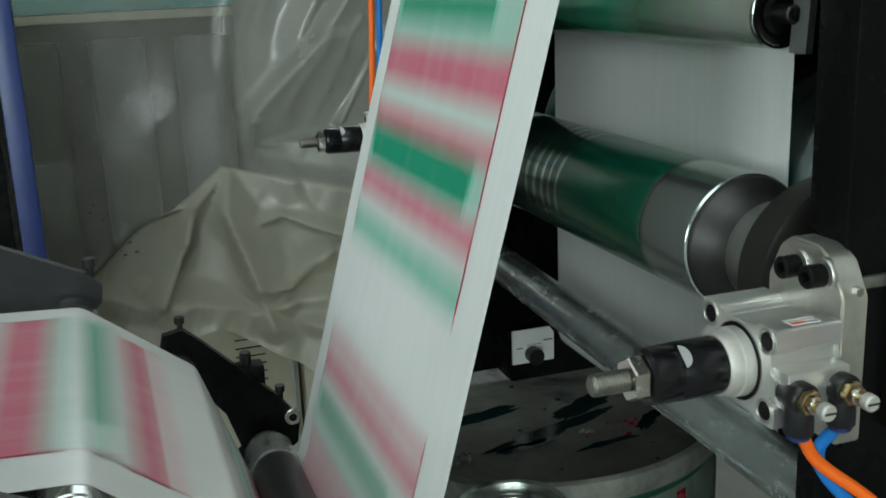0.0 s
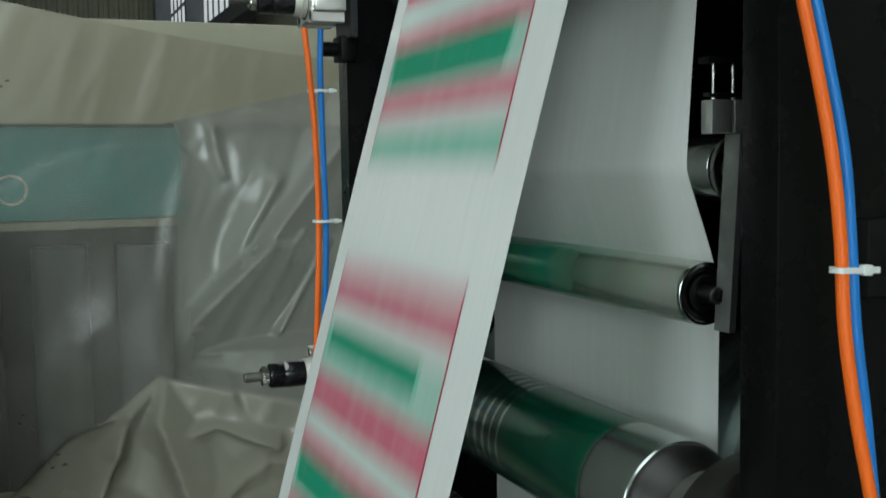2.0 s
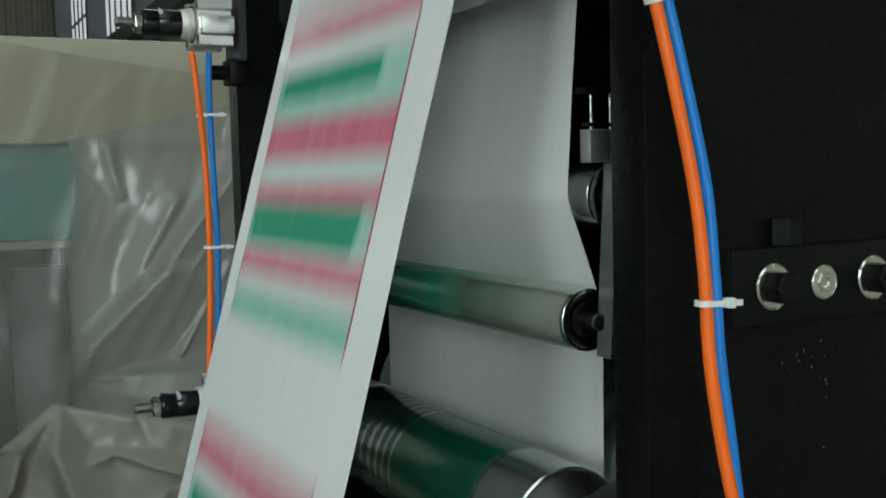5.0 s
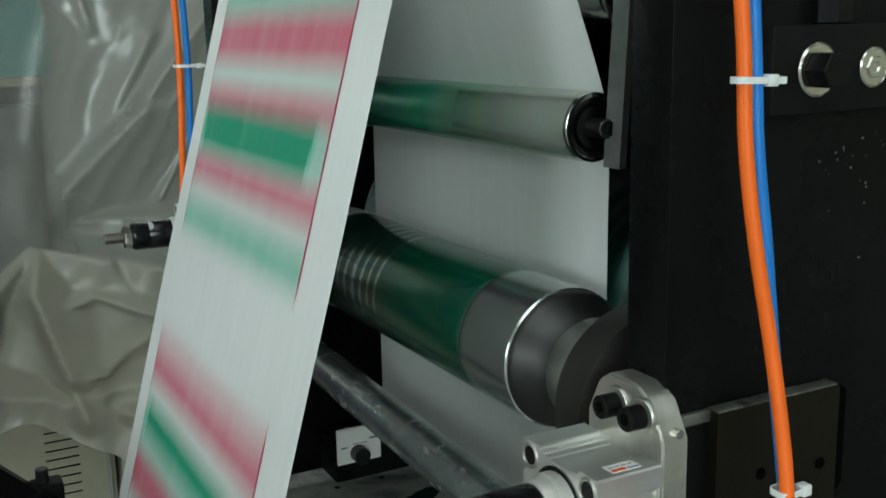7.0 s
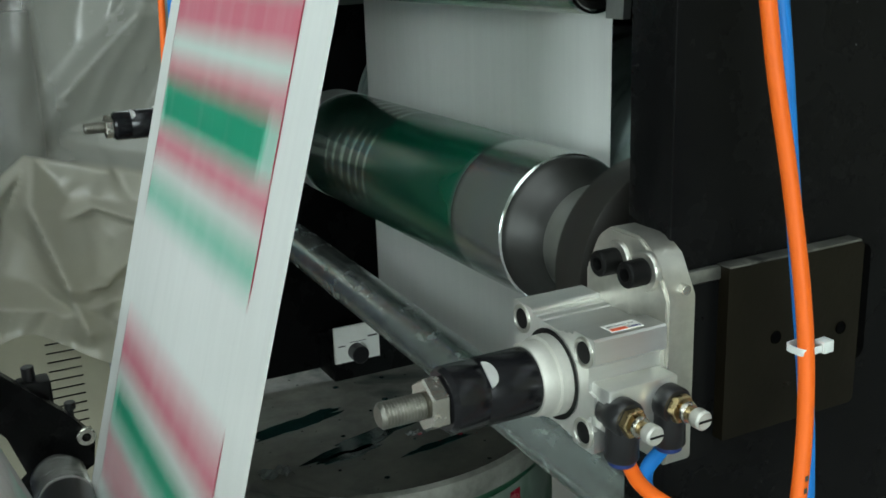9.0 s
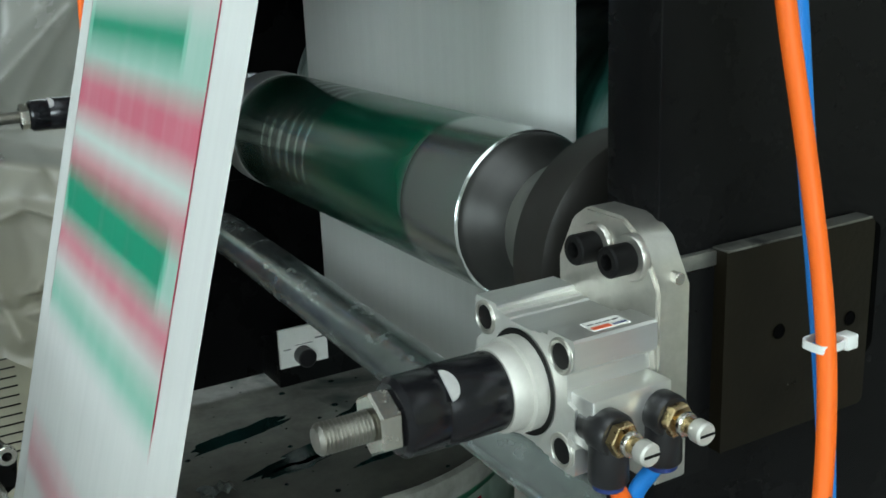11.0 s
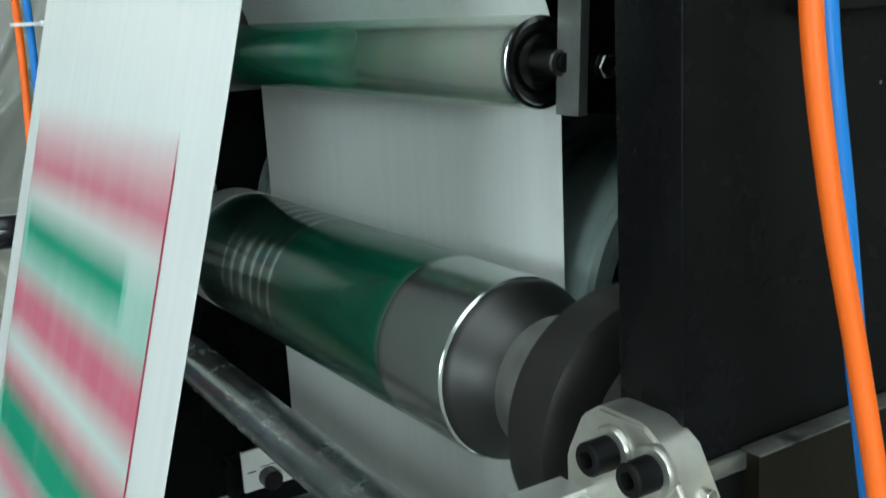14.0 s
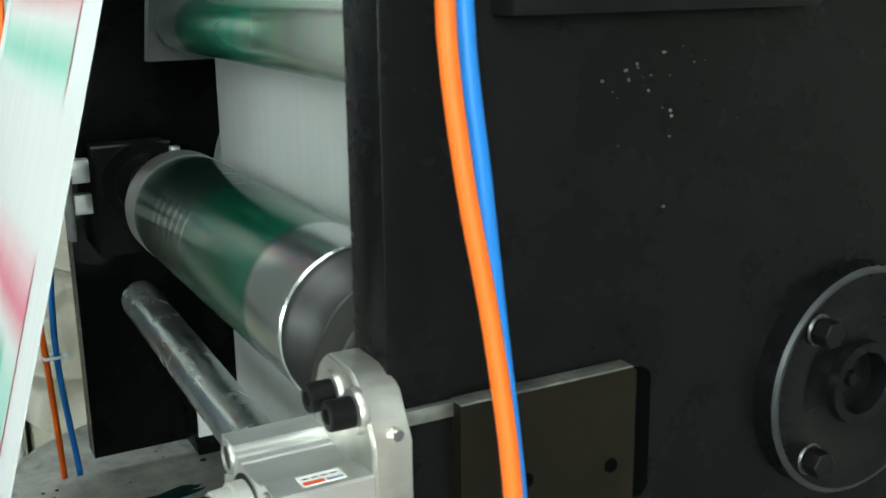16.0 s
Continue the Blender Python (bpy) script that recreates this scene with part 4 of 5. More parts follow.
WAY = [
    ((TX, TZ), TR + 0.0004, 1),
    ((LX, LZ), LR + 0.0004, -1),
    ((0.1165, 1.0915), 0.0180, 1),
    ((0.0275, 1.1550), 0.0220, 1),
    ((-0.72, 1.150), 0.070, 1),
    ((-0.72, 0.40), 0.070, 1),
    ((0.8000, 0.40), 0.070, 1),
    ((0.8000, 1.00), 0.070, 1),
    ((0.5257, 1.0922), 0.0222, -1),
    ((0.4811, 1.4265), 0.0222, 1),
    ((0.4993, 1.5104), 0.0222, -1),
]


def build_way(way):
    n = len(way)
    lines = [tangent_line(*way[i], *way[(i + 1) % n]) for i in range(n)]
    pieces, s = [], 0.0
    for i in range(n):
        c, r, turn = way[i]
        a_in, a_out = lines[i - 1][2], lines[i][2]
        sweep = (a_out - a_in) % (2 * math.pi) if turn > 0 else -((a_in - a_out) % (2 * math.pi))
        if abs(sweep) > 2 * math.pi - 0.3:
            sweep = 0.0
        pieces.append(("arc", s, abs(sweep) * r, Vector(c), r, turn, a_in))
        s += abs(sweep) * r
        p, q, a = lines[i]
        pieces.append(("line", s, (q - p).length, p, None, None, a))
        s += (q - p).length
    return pieces, s


PIECES, LOOP = build_way(WAY)


def on_way(s):
    """Place (x, z) and heading at s along the paper."""
    s %= LOOP
    for kind, s0, n, p, r, turn, a in PIECES:
        if s <= s0 + n + 1e-9:
            u = s - s0
            if kind == "line":
                return p + Vector((math.cos(a), math.sin(a))) * u, a
            b = a + turn * u / r
            return p + Vector((math.sin(b), -math.cos(b))) * r * turn, b
    return on_way(0)


SAMPLES = np.linspace(0, LOOP, 6001)
HEAD = np.unwrap([on_way(s)[1] for s in SAMPLES])


def heading(s, window=0.03):
    """The heading, eased over a short stretch, so that stiff pieces swing round the rollers."""
    k = np.linspace(-window, window, 13) + s
    turns = np.floor(k / LOOP)
    return float(np.mean(np.interp(k - turns * LOOP, SAMPLES, HEAD) + turns * (HEAD[-1] - HEAD[0])))


PW = 0.369
STRIP_S = next(p[1] for p in PIECES if p[0] == "line")          # where the strip leaves the turning roller
STRIP_P = next(p[3] for p in PIECES if p[0] == "line")


def s_at(z):
    return STRIP_S + (STRIP_P.y - z) / abs(math.sin(PIECES[1][6]))


def paper_web():
    web = thing("paper_web", (0.45, 0.75, 0.33), "white coated paper running over the press rollers", "paper web")
    ss = []
    for kind, s0, n, *_ in PIECES:
        k = max(2, int(n / (0.004 if kind == "arc" else 0.05)))
        ss += [s0 + n * i / k for i in range(k)]
    ss.append(LOOP)
    for name, lo, hi in (("front_run", 0.0, 0.92), ("left_run", 0.92, 2.05), ("return_run", 2.05, LOOP - 0.75), ("rear_run", LOOP - 0.75, LOOP)):
        bm = B()
        rows = []
        for s in sorted({lo, hi, *[s for s in ss if lo < s < hi]}):
            p, a = on_way(s if s < LOOP else 0.0)
            nx, nz = -math.sin(a), math.cos(a)
            y0 = 0.565 if s < LOOP - 0.75 else 0.538
            if s > LOOP - 0.20:
                y0 = 0.538 + 0.027 * (s - LOOP + 0.20) / 0.20
            y0 += 0.0008 * math.sin(s * 23)
            rows.append([bm.verts.new((p.x - 0.45 + nx * o, y - 0.75, p.y - 0.33 + nz * o)) for y, o in ((y0, 0.0), (y0 + PW, 0.0), (y0 + PW, 0.00025), (y0, 0.00025))])
        for a, b in zip(rows, rows[1:]):
            for i in range(4):
                j = (i + 1) % 4
                bm.faces.new((a[i], a[j], b[j], b[i]))
        part(name, bm, PAPER, web, smooth=60)


paper_web()


# ---- rollers and arms under the web to the left ----
def guide(x, z, r, y0, y1, skin, label):
    g = part("guide_roller", lathe(B(), "y", (0, 0, 0), [(0, 0), (0, r * 0.9), (0.001, r), (0.030, r), (0.031, r - 0.001), (0.033, r - 0.001), (0.034, r), (y1 - y0 - 0.046, r), (y1 - y0 - 0.045, r - 0.0006), (y1 - y0 - 0.001, r - 0.0006), (y1 - y0, r * 0.9), (y1 - y0, 0)], 48), skin, stand, label)
    g.location = Vector((x, y0, z)) - Vector(stand.location)
    part("shaft", rod(B(), "y", (0, 0, 0), -0.03, y1 - y0 + 0.05, 0.007, 20), STEEL, g)
    ROLLERS.append((g, r, True))
    return g


stand = thing("guide_stand", (0.05, 0.75, 0.0), "black steel arms that carry paper guide rollers", "guide stand")
RUBBER = banded("rubber_roller_skin", [(0.0, (0.035, 0.035, 0.035)), (0.385, (0.035, 0.035, 0.035)), (0.3885, (0.5, 0.5, 0.48)), (0.44, (0.5, 0.5, 0.48))], 0.28, 0.25, 0.0, 0.15)
guide(LX, LZ, LR, 0.520, 0.956, RUBBER, "dark rubber roller with a bright steel end")
part("fluted_end", prism(B(), "y", [((LR + (0.0007 if i % 4 < 2 else -0.0008)) * math.cos(2 * math.pi * i / 112), (LR + (0.0007 if i % 4 < 2 else -0.0008)) * math.sin(2 * math.pi * i / 112)) for i in range(112)], 0.391, 0.437), STEEL, ROLLERS[-1][0], "bright fluted steel end", 20)
guide(0.1165, 1.0915, 0.0176, 0.520, 0.962, CHROME, "steel guide roller under the paper")
guide(0.0275, 1.1550, 0.0216, 0.520, 0.975, CHROME, "steel guide roller under the paper")


def st(name, bm, material, parent=None, label=""):
    bm.transform(Matrix.Translation(-Vector(stand.location)))
    return part(name, bm, material, parent or stand, label)


for ya, yb in ((0.978, 0.990), (0.495, 0.507)):
    st("arm", prism(B(), "y", [(0.100, 1.096), (0.106, 1.122), (0.126, 1.126), (0.142, 1.112), (0.215, 1.040), (0.236, 1.012), (0.232, 0.985), (0.200, 0.965), (0.176, 0.980), (0.160, 1.030), (0.128, 1.070)], ya, yb), BLACK)
st("arm", prism(B(), "y", [(-0.30, 1.34), (-0.06, 1.243), (-0.03, 1.229), (0.046, 1.192), (0.056, 1.180), (0.054, 1.164), (0.030, 1.140), (-0.05, 1.170), (-0.32, 1.27)], 0.984, 0.996), DARK_GREY, label="dark steel arm with a clamp screw")
st("arm", prism(B(), "y", [(-0.30, 1.34), (-0.06, 1.243), (0.046, 1.192), (0.054, 1.164), (0.030, 1.140), (-0.32, 1.27)], 0.480, 0.492), BLACK)
for x, y, z, s in ((0.0465, 0.990, 1.187, 1.0), (0.124, 0.984, 1.122, 0.8), (0.218, 0.984, 1.033, 0.8), (-0.034, 0.990, 1.226, 0.6)):
    k = st("thumb_screw", rod(rod(B(), "z", (x, y, z), 0.0, 0.014 * s, 0.0035 * s, 14), "z", (x, y, z), 0.012 * s, 0.021 * s, 0.0065 * s, 18), BLACK_PLASTIC, label="small black thumb screw")
st("clamp_block", box(B(), 0.176, 0.206, 0.996, 1.020, 1.036, 1.070, 0.003), BLACK_DULL)
st("thumb_screw", rod(B(), "z", (0.188, 1.006, 0), 1.070, 1.084, 0.006, 18), BLACK_PLASTIC)
st("ring_nut", lathe(B(), "y", (0.2275, 0.972, 1.0165), [(0.006, 0.0085), (0, 0.0088), (-0.001, 0.0080), (-0.001, 0.0042), (0.006, 0.0040)], 28), NICKEL, label="bright ring nut")
st("post", box(B(), -0.30, -0.26, 0.98, 1.02, 0, 1.34), BLACK)
st("post", box(B(), -0.30, -0.26, 0.472, 0.512, 0, 1.34), BLACK)
st("rail", box(B(), -0.30, 0.10, 0.985, 1.015, 0.86, 0.90), BLACK)
st("strut", prism(B(), "y", [(0.06, 0.88), (0.10, 0.88), (0.20, 0.97), (0.18, 0.985)], 0.992, 1.004), BLACK)

# ---- ink drum under the rollers ----
drum = thing("ink_drum", (0.50, 0.985, 0.0), "round grey drum with a lid smeared in green and black ink", "drum")
DR, DT = 0.215, 0.985
part("shell", lathe(B(), "z", (0, 0, 0), [(0, 0), (0, DR - 0.01), (0.35, DR - 0.006), (0.36, DR), (0.37, DR - 0.006), (DT - 0.03, DR - 0.006), (DT - 0.02, DR - 0.002)], 72), DRUM, drum)
part("lid", lathe(B(), "z", (0, 0, 0), [(DT - 0.022, DR), (DT - 0.010, DR + 0.003), (DT, DR), (DT + 0.002, DR - 0.006), (DT - 0.003, DR - 0.012), (DT - 0.003, 0)], 72), TRAY, drum)
lbl = part("label", lathe(B(), "z", (0, 0, 0), [(DT - 0.20, DR - 0.0048), (DT - 0.032, DR - 0.0048)], 72), mat("drum_label", (0.16, 0.22, 0.18), 0.5, 0, 0.3, 18, 0, 100, (0.02, 0.09, 0.05), 0.5), drum, "dirty printed label band")
rng = random.Random(9)
for row in range(3):
    for i in range(10):
        a0 = math.radians(-150 + i * 9 + row * 2)
        w, h, z = math.radians(rng.uniform(3.2, 5.5)), rng.uniform(0.014, 0.020), DT - 0.058 - row * 0.034
        bm = B()
        v = [bm.verts.new((math.cos(a) * (DR - 0.0040), math.sin(a) * (DR - 0.0040), zz)) for a, zz in ((a0, z), (a0 + w, z), (a0 + w, z + h), (a0, z + h))]
        bm.faces.new(v)
        part("print_bar", bm, RED_INK, lbl)
# ink spilled on the lid
bm = B()
for i in range(80):
    a, d, w = rng.uniform(0, 6.28), DR * math.sqrt(rng.random()) * 0.92, 0.0006 + 0.0032 * rng.random() ** 3
    x, y = d * math.cos(a), d * math.sin(a)
    lathe(bm, "z", (x, y, DT - 0.003), [(0, w), (w * 0.2, w * 0.8), (w * 0.3, 0)], 9)
tagged(part("dried_ink", bm, GREEN_INK, drum, "dried drops of dark ink"), kind="stuff")
bm = B()
for i in range(20):
    x, y, w = rng.gauss(0.07, 0.022), rng.gauss(-0.11, 0.016), 0.0008 + 0.004 * rng.random() ** 2
    lathe(bm, "z", (x, y, DT - 0.003), [(0, w), (w * 0.25, w * 0.8), (w * 0.4, 0)], 9)
tagged(part("spilled_ink", bm, RED_INK, drum, "drops of red ink"), kind="stuff")
for k, (cx, cy, rx, ry, turn) in enumerate(((-0.01, -0.085, 0.085, 0.012, 0.30), (0.055, -0.035, 0.05, 0.014, 0.5), (-0.05, -0.11, 0.03, 0.008, 0.1), (0.03, -0.135, 0.035, 0.005, 0.15), (0.10, -0.10, 0.030, 0.008, 0.7), (-0.07, -0.02, 0.05, 0.012, 0.2))):
    bm = B()
    n = 40
    pts = []
    for i in range(n):
        a = 2 * math.pi * i / n
        w = 1 + 0.45 * noise.noise(Vector((math.cos(a) * 2.2, math.sin(a) * 2.2, k * 7.0))) + 0.40 * noise.noise(Vector((math.cos(a) * 7, math.sin(a) * 7, k * 3.0)))
        x, y = rx * w * math.cos(a), ry * w * math.sin(a)
        pts.append((cx + x * math.cos(turn) - y * math.sin(turn), cy + x * math.sin(turn) + y * math.cos(turn)))
    prism(bm, "z", pts, DT - 0.0032, DT - 0.0024)
    part("ink_smear", bm, GREEN_INK, drum, "smear of dark green ink")
for cx, cy, w in ((-0.125, -0.115, 0.020), (0.02, -0.105, 0.010)):
    bm = B()
    g = [[bm.verts.new((cx + w * (i / 7 - 0.5) * 1.5, cy + w * (j / 7 - 0.5), DT - 0.001 + 0.30 * w * max(0.0, 0.25 + noise.noise(Vector((i * 0.9, j * 0.9, cx * 90)))))) for j in range(8)] for i in range(8)]
    for i in range(7):
        for j in range(7):
            bm.faces.new((g[i][j], g[i + 1][j], g[i + 1][j + 1], g[i][j + 1]))
    part("film_scrap", bm, CLEAR_SCRAP, drum, "crumpled scrap of film", 0)

# metal tin near the web
tin = thing("metal_tin", (0.345, 0.655, 0.0), "round bright tin with a rolled rim", "tin")
part("body", lathe(B(), "z", (0, 0, 0), [(0.90, 0), (0.90, 0.044), (1.035, 0.044), (1.040, 0.047), (1.046, 0.047), (1.049, 0.045), (1.047, 0.042), (1.038, 0.041), (1.036, 0.0)], 48), CHROME, tin)
part("tin_stand", box(B(), -0.05, 0.05, -0.05, 0.05, 0, 0.90), BLACK, tin)
part("lever_lid", lathe(B(), "z", (0, 0, 0), [(1.038, 0.030), (1.043, 0.029), (1.043, 0.024), (1.039, 0.022), (1.039, 0)], 40), CHROME, tin)


# ---- background machine under plastic film ----
def backdrop_machine():
    m = thing("covered_machine", (0.0, 2.75, 0.0), "grey machine with a teal panel under clear plastic film", "machine")
    part("body", box(B(), -1.6, 0.385, -0.22, 0.5, 0.0, 1.395, 0.01), STEEL_DARK, m, "dark machine body")
    part("end_panel", box(B(), 0.39, 0.95, -0.20, 0.5, 0.0, 1.61, 0.01), GREY_PAINT, m, "light grey end panel")
    part("trim", box(B(), -1.6, 0.40, -0.355, -0.30, 1.385, 1.404, 0.002), BEIGE, m)
    part("panel", box(B(), -1.6, 0.412, -0.36, 0.5, 1.405, 1.612, 0.006), TEAL, m, "teal enamelled panel")
    part("top", box(B(), -1.6, 1.2, -0.29, 0.5, 1.62, 1.86, 0.01), BEIGE, m)
    for i in range(6):
        part("cylinder", rod(B(), "z", (-0.62 + i * 0.19, -0.24, 0), 0.70, 1.34, 0.062, 24), MACHINE_GREY, m)
    part("ring_handle", lathe(B(), "y", (0.045, -0.355, 1.475), [(0, 0.034), (-0.006, 0.034), (-0.006, 0.028), (0, 0.028), (0, 0.034)], 32), NICKEL, m)


backdrop_machine()


def cabinet():
    c = thing("electric_cabinet", (0.324, 2.055, -0.150), "beige steel cabinet with a row of louvres", "cabinet")
    part("body", box(B(), -0.55, 0.080, -0.05, 0.33, 0.136, 0.865, 0.006), BEIGE, c)
    part("side_panel", box(B(), 0.090, 0.40, -0.045, 0.33, 0.136, 0.865, 0.006), BEIGE, c)
    # Slits are not open: raised black strips paint their shade.
    for i in range(13):
        z = 0.835 - i * 0.0165
        part("louvre", prism(B(), "x", [(-0.0505, z), (-0.053, z - 0.001), (-0.053, z - 0.0018), (-0.0505, z - 0.0026)], -0.035, 0.020), BLACK_DULL, c, "thin black strip painting the shade of a louvre slit")
    part("pipe", rod(B(), "z", (0.068, -0.058, 0), 0.136, 0.86, 0.004, 14), GREY_PAINT, c)
    c.scale = (1.103, 1.103, 1.103)


cabinet()


PEAK = (0.321, 1.083)
# each fold: its ends, its height, and how far it falls off on its left and right side
FOLDS = [
    (PEAK, (0.248, 1.024), 0.150, 0.05, 0.14), ((0.248, 1.024), (0.126, 1.000), 0.125, 0.022, 0.14), ((0.126, 1.000), (-0.020, 0.890), 0.110, 0.018, 0.13), ((-0.02, 0.89), (-0.25, 0.76), 0.08, 0.03, 0.10),
    (PEAK, (0.297, 1.010), 0.165, 0.10, 0.030), ((0.297, 1.010), (0.330, 0.880), 0.160, 0.085, 0.022), ((0.330, 0.880), (0.352, 0.80), 0.10, 0.05, 0.03),
    ((0.246, 1.022), (0.215, 0.955), 0.125, 0.03, 0.05), ((0.215, 0.955), (0.155, 0.860), 0.105, 0.020, 0.06),
    (PEAK, (0.454, 1.046), 0.155, 0.030, 0.09), ((0.454, 1.046), (0.64, 1.004), 0.125, 0.026, 0.08), ((0.36, 1.112), (0.45, 1.108), 0.095, 0.018, 0.06), ((0.45, 1.108), (0.66, 1.10), 0.085, 0.03, 0.07),
    (PEAK, (0.382, 1.168), 0.150, 0.012, 0.10), ((0.382, 1.168), (0.563, 1.337), 0.125, 0.014, 0.12), ((0.563, 1.337), (0.74, 1.56), 0.09, 0.018, 0.12),
    ((0.657, 1.371), (0.567, 1.257), 0.075, 0.035, 0.012), ((0.567, 1.257), (0.575, 1.215), 0.070, 0.012, 0.012), ((0.46, 1.20), (0.60, 1.48), 0.045, 0.05, 0.03),
    ((0.33, 0.965), (0.411, 0.985), 0.105, 0.03, 0.03), ((0.411, 0.985), (0.53, 0.940), 0.105, 0.05, 0.022), ((0.325, 0.868), (0.40, 0.872), 0.120, 0.016, 0.03), ((0.40, 0.872), (0.50, 0.920), 0.105, 0.02, 0.04), ((0.50, 0.920), (0.60, 0.905), 0.085, 0.02, 0.04),
    ((0.155, 0.86), (0.31, 0.835), 0.075, 0.03, 0.05), ((0.31, 0.83), (0.47, 0.845), 0.085, 0.02, 0.05), ((0.04, 0.88), (0.155, 0.845), 0.07, 0.016, 0.04), ((0.42, 0.80), (0.58, 0.76), 0.07, 0.03, 0.03),
    ((-0.045, 0.946), (0.037, 0.907), 0.050, 0.010, 0.03), ((-0.10, 0.955), (-0.045, 0.946), 0.045, 0.010, 0.03), ((0.245, 1.222), (0.334, 1.226), 0.035, 0.012, 0.05), ((0.334, 1.226), (0.345, 1.262), 0.022, 0.04, 0.012),
    ((0.470, 1.60), (0.478, 1.545), 0.020, 0.012, 0.02), ((0.478, 1.545), (0.490, 1.50), 0.022, 0.010, 0.02), ((0.60, 1.14), (0.72, 1.34), 0.05, 0.04, 0.02), ((-0.9, 1.2), (-0.5, 0.8), 0.06, 0.04, 0.04), ((-0.6, 1.5), (-0.4, 1.0), 0.03, 0.02, 0.04),
]


def crease_height(x, z):
    """How far the folds stand out of the sheet: a sharp crest along each line, falling away at a different pace on each side."""
    h = 0.0
    for (ax, az), (bx, bz), amp, wl, wr in FOLDS:
        dx, dz = bx - ax, bz - az
        n = math.hypot(dx, dz)
        u = min(1.0, max(0.0, ((x - ax) * dx + (z - az) * dz) / (n * n)))
        ex, ez = x - ax - u * dx, z - az - u * dz
        along = ((x - ax) * dx + (z - az) * dz) / n
        side = (dx * (z - az) - dz * (x - ax)) / n
        m = 0.5 + 0.5 * max(-1.0, min(1.0, side / (0.008 + 0.9 * max(0.0, -along, along - n))))
        d = math.hypot(ex, ez) / (m * wl + (1 - m) * wr)
        if d < 3.5:
            h = max(h, amp * (0.72 * math.exp(-0.8 * d) + 0.28 * max(0.0, 1 - d)))
    return h


def film_y(x, z):
    """The sheet's depth at (x, z)."""
    slack = max(0.0, (1.10 - z) / 0.36)
    y = 2.33 - 0.40 * slack ** 0.9 * (1 if x > -0.35 else max(0.2, 1 + (x + 0.35) * 0.8))
    p = Vector((x * 3.4 - z * 1.7, (z * 1.9 + x * 0.9) * 0.55, 1.3))
    wrinkle = (0.5 if z > 1.6 else 1.0) * min(1, slack * 1.3) + max(0, min(1, (x - 0.28) * 4)) * (0.15 if z > 1.62 else 0.6 if z < 1.45 else 0.6 - (z - 1.45) * 2.65) + 0.12
    fold = (0.5 - abs(noise.noise(p * 1.6))) * 0.034 + (0.5 - abs(noise.noise(p * 4.2))) * 0.022 + (0.5 - abs(noise.noise(p * 11.0))) * 0.006
    y -= crease_height(x, z) + fold * wrinkle
    return y


def film_sheet():
    """Film that hangs over the machine behind and lies in folds over the cabinet."""
    bm = B()
    nx, nz = 420, 300
    xs = np.linspace(-1.3, 1.05, nx + 1)
    Z = np.zeros((nx + 1, nz + 1))
    for i, x in enumerate(xs):
        top = 1.872 - 0.13 * max(0, x - 0.05) - 0.02 * math.sin(x * 3)
        bottom = 0.735 - 0.08 * math.exp(-((x - 0.50) / 0.10) ** 2) + 0.05 * math.sin((x - 0.02) * 7.0) * math.exp(-((x - 0.2) ** 2) * 3) + 0.012 * math.sin(x * 31)
        Z[i] = np.linspace(bottom, top, nz + 1)
    Y = np.array([[film_y(x, z) for z in Z[i]] for i, x in enumerate(xs)])
    # the film bends rather than breaks along its folds
    for _ in range(1):
        Y[1:-1] = (Y[:-2] + 2 * Y[1:-1] + Y[2:]) / 4
        Y[:, 1:-1] = (Y[:, :-2] + 2 * Y[:, 1:-1] + Y[:, 2:]) / 4
    grid = [[bm.verts.new((x, Y[i, j] - 2.2, Z[i, j])) for j in range(nz + 1)] for i, x in enumerate(xs)]
    for i in range(nx):
        for j in range(nz):
            bm.faces.new((grid[i][j], grid[i + 1][j], grid[i + 1][j + 1], grid[i][j + 1]))
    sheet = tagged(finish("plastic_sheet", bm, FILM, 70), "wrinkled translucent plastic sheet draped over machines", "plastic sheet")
    sheet.location = (0, 2.2, 0)
    for cx, cz, n, w in ((0.105, 0.945, 9, 0.052), (0.055, 1.018, 4, 0.030), (0.02, 1.700, 10, 0.07)):
        for i in range(n):
            x, z = cx + w * (i / n - 0.5), cz + 0.012 * math.sin(i * 1.7)
            s = 0.0030 + 0.002 * math.sin(i * 2.9)
            bm = B()
            vs = [bm.verts.new((x + dx, film_y(x + dx, z + dz) - 2.206, z + dz)) for dx, dz in ((-s, -s * 0.5), (s, -s * 0.3), (s * 0.8, s * 0.6), (-s * 0.7, s * 0.4))]
            bm.faces.new(vs)
            part("dark_mark", bm, MARK, sheet, "small dark smudge", 0)


film_sheet()
door = thing("blue_post", (-0.075, 1.62, 0.0), "blue painted steel post beside a dark machine", "post")
part("post", box(B(), 0.018, 0.050, 0.0, 0.04, 0, 1.62, 0.003), BLUE_PAINT, door)
dm = thing("dark_machine", (-0.45, 1.66, 0.0), "dark machine cabinet beside the blue post", "machine")
part("body", box(B(), -0.6, 0.382, 0.0, 0.5, 0, 1.45, 0.006), BLACK, dm)
part("hinge", box(B(), 0.350, 0.372, -0.012, 0.0, 1.22, 1.30, 0.002), STEEL_DARK, dm)


# ---- printed labels on the paper ----
PINK, GRN, PALE = (0.62, 0.15, 0.215), (0.012, 0.30, 0.17), (0.34, 0.56, 0.47)
LABEL, PERIOD = 0.296, LOOP / round(LOOP / 0.379)


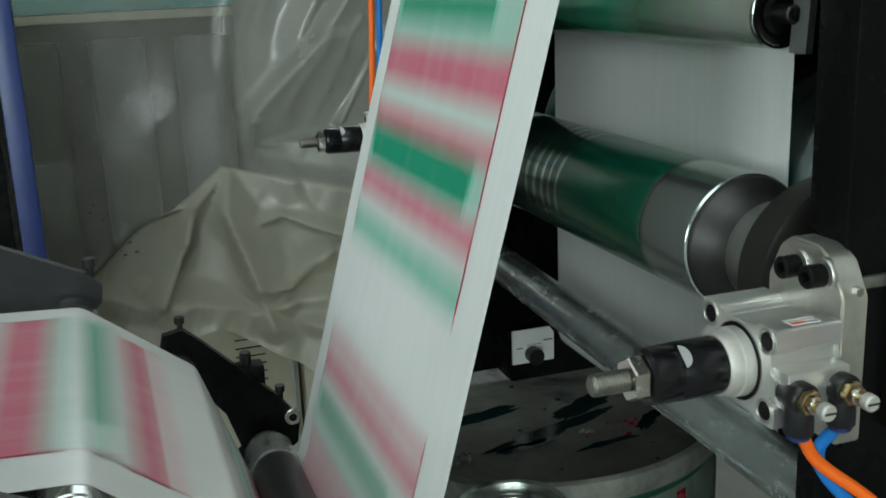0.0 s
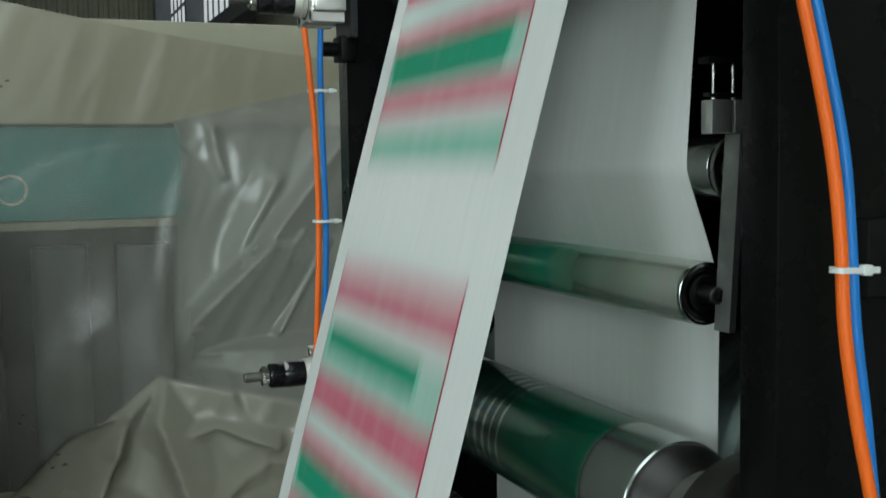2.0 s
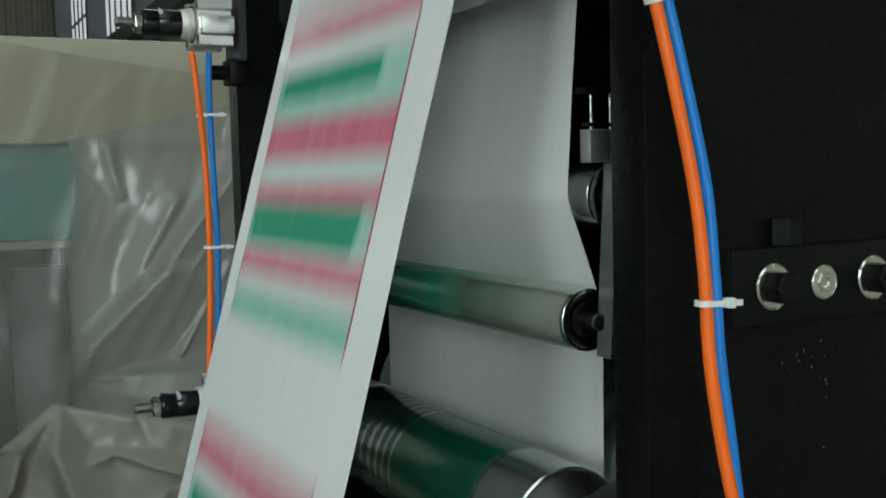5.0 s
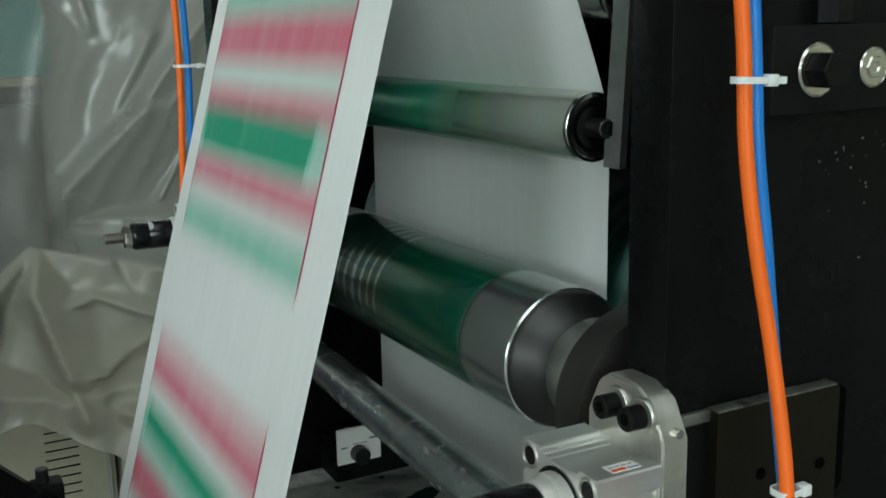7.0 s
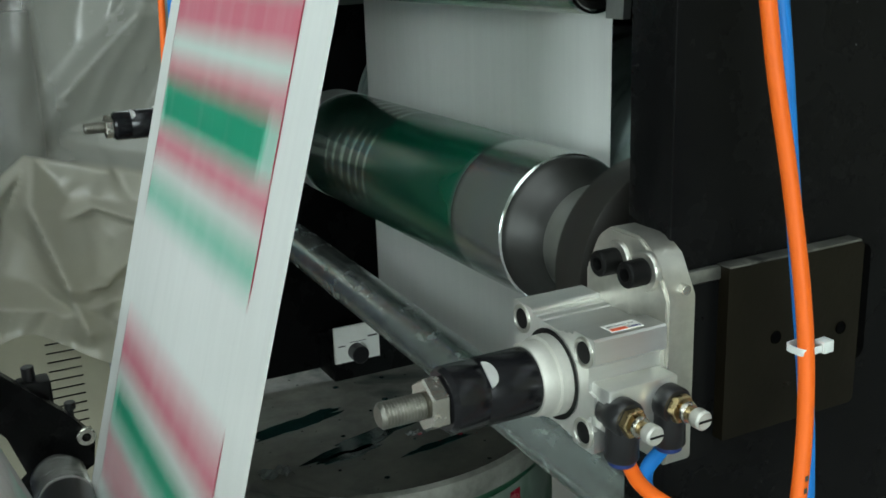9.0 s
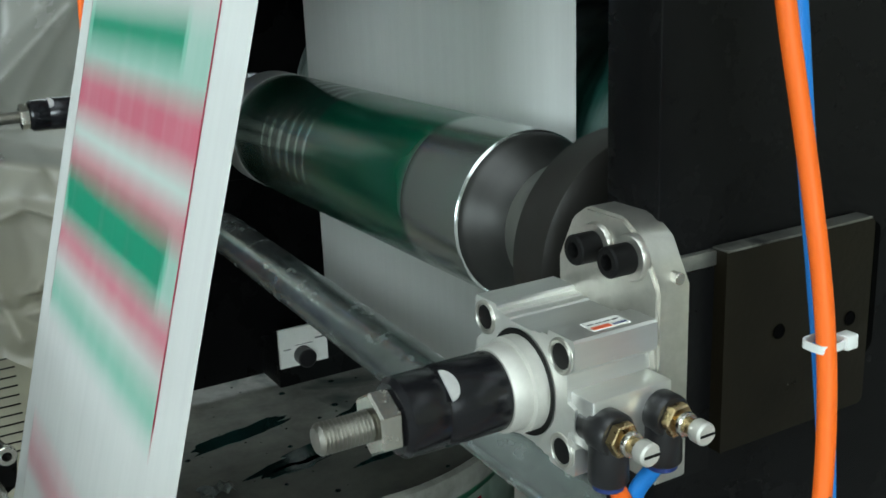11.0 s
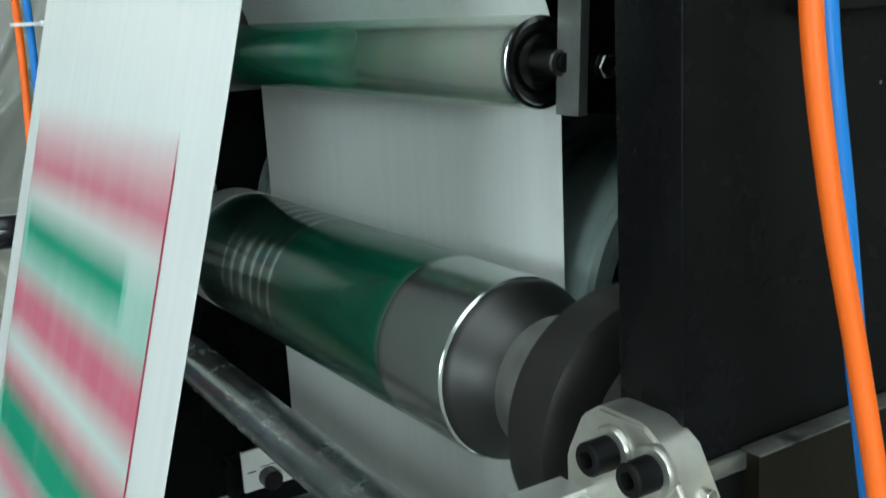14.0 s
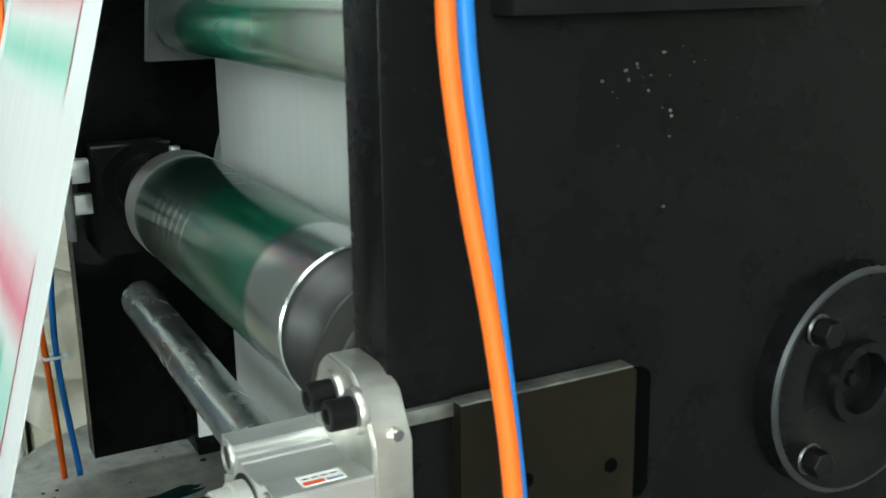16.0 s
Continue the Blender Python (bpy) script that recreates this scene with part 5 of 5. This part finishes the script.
def ink(name, colour, amount):
    """Print with gaps in it: the paper shows through in fine streaks along the web."""
    m = bpy.data.materials.new(name)
    m.use_nodes = True
    nt = m.node_tree
    b = nt.nodes["Principled BSDF"]
    co = nt.nodes.new("ShaderNodeTexCoord")
    n1 = nt.nodes.new("ShaderNodeTexNoise")
    n1.inputs["Scale"].default_value, n1.inputs["Detail"].default_value = 55, 5
    mp = nt.nodes.new("ShaderNodeMapping")
    mp.inputs["Scale"].default_value = (0.3, 0.8, 0.3)
    nt.links.new(co.outputs["Object"], mp.inputs[0])
    nt.links.new(mp.outputs[0], n1.inputs["Vector"])
    rp = nt.nodes.new("ShaderNodeValToRGB")
    rp.color_ramp.elements[0].position, rp.color_ramp.elements[1].position = amount - 0.12, amount + 0.14
    rp.color_ramp.elements[0].color = (*colour, 1)
    rp.color_ramp.elements[1].color = (*[0.84 * c + 0.16 * 0.78 for c in colour], 1)
    nt.links.new(n1.outputs["Fac"], rp.inputs[0])
    nt.links.new(rp.outputs[0], b.inputs["Base Color"])
    b.inputs["Roughness"].default_value = 0.45
    return m


INKS = {"pink": ink("pink_print", PINK, 0.56), "green": ink("green_print", GRN, 0.66), "pale": ink("pale_green_print", PALE, 0.5), "grey": ink("grey_print", (0.62, 0.63, 0.60), 0.5), "rose": ink("rose_print", (0.66, 0.42, 0.44), 0.5), "mint": ink("mint_print", (0.17, 0.52, 0.38), 0.55), "mist": ink("mist_print", (0.58, 0.68, 0.63), 0.5), "line": ink("line_print", (0.45, 0.02, 0.06), 0.8), "dark": ink("dark_line_print", (0.20, 0.02, 0.04), 0.8)}
# bands from the label's trailing top edge down to its leading edge: from, to, ink, near margin, far margin
BANDS = [
    (0.000, 0.020, "rose", 0.010, 0.0), (0.022, 0.041, "pink", 0.004, 0.0), (0.043, 0.062, "grey", 0.0, 0.0), (0.064, 0.088, "green", 0.055, 0.012), (0.089, 0.108, "pale", 0.0, 0.0),
    (0.110, 0.128, "pink", 0.004, 0.0), (0.128, 0.144, "pink", 0.0, 0.0), (0.145, 0.167, "mist", 0.0, 0.0), (0.168, 0.183, "pink", 0.0, 0.0), (0.185, 0.204, "green", 0.030, 0.006), (0.204, 0.222, "green", 0.034, 0.010),
    (0.228, 0.246, "pink", 0.0, 0.0), (0.247, 0.268, "grey", 0.0, 0.0), (0.269, 0.282, "mint", 0.006, 0.0), (0.282, 0.294, "pale", 0.0, 0.0),
]
PY0, PY1 = 0.615, 0.902


def band_mesh(k, a, b, kind, m0, m1):
    """One cross band of the label: x runs against the way, y across the paper, its origin in its middle."""
    bm = B()
    h = (b - a) / 2
    lo, hi = PY0 + m0, PY1 - m1

    # strips across the paper, side by side: red line, print, dark line
    cuts = [(PY0 - 0.0012, 2), (PY0 + 0.0012, 0)]
    if m0 > 0.02:
        cuts = [(PY0 - 0.0012, 2), (PY0 + 0.0012, 1), (lo - 0.018, 5), (lo - 0.011, 4), (lo - 0.004, 0), (hi, 4)]
    cuts += [(PY1 - 0.0006, 3), (PY1 + 0.0006, None)]
    cols = [[bm.verts.new((x, y, 0.0)) for x in (-h - 0.0006, h + 0.0006)] for y, _ in cuts]
    for a, b, (_, idx) in zip(cols, cols[1:], cuts):
        bm.faces.new((a[0], a[1], b[1], b[0])).material_index = idx
    me = bpy.data.meshes.new("print_band")
    bm.to_mesh(me)
    bm.free()
    for m in (INKS[kind], INKS["pale"], INKS["line"], INKS["dark"], INKS["mint"], INKS["pale"]):
        me.materials.append(m)
    return me


MESHES = [band_mesh(k, *b) for k, b in enumerate(BANDS)]
NAMES = {"mint": "mint green printed band across the white paper", "mist": "very pale green printed band across the white paper", "pink": "pink printed band across the white paper", "green": "green printed band across the white paper", "pale": "pale green printed band across the white paper", "grey": "faint grey printed band across the white paper", "rose": "pale pink printed band across the white paper"}
SPEED = 1.864 * math.hypot(1, KS)
LABELS = []
for n in range(round(LOOP / PERIOD)):
    for k, (a, b, kind, *_) in enumerate(BANDS):
        ob = tagged(new("printed_band", MESHES[k]), NAMES[kind], "printed band", "printed labels")
        # the band's middle lies this far behind the label's leading edge
        LABELS.append((ob, s_at(1.222) - (LABEL - (a + b) / 2) - n * PERIOD))


def run(t):
    """How far the paper has run after t seconds, with one short halt."""
    u = min(1.0, max(0.0, (t - 11.75) / 0.12))
    return SPEED * PERIOD / 0.379 * t - 0.065 * u


def band_pose(s):
    p, a = on_way(s)
    h = heading(s)
    lift = 0.0004 if s % LOOP < LOOP - 0.9 else 0.004
    # the printed face is the right-hand one of the way
    m = Matrix(((-math.cos(h), 0, math.sin(h), p.x + math.sin(a) * lift), (0, 1, 0, 0), (-math.sin(h), 0, -math.cos(h), p.y - math.cos(a) * lift), (0, 0, 0, 1)))
    return m, h


def motions():
    F = scene.frame_end
    for ob, s0 in LABELS:
        hs = [s0 + run((f - 1) / FPS) for f in range(1, F + 1)]
        poses = [band_pose(s) for s in hs]
        rows = []
        for i in range(F):
            rows.append((i / FPS, poses[i][0]))
        walk(ob, rows)
    for ob, r, spin in ROLLERS:
        step = min(80.0, math.degrees(SPEED / FPS / r))
        at = Matrix.Translation(ob.location)
        walk(ob, [(i / FPS, at @ Matrix.Rotation(radians(-step * i), 4, "Y")) for i in range(F)])


motions()
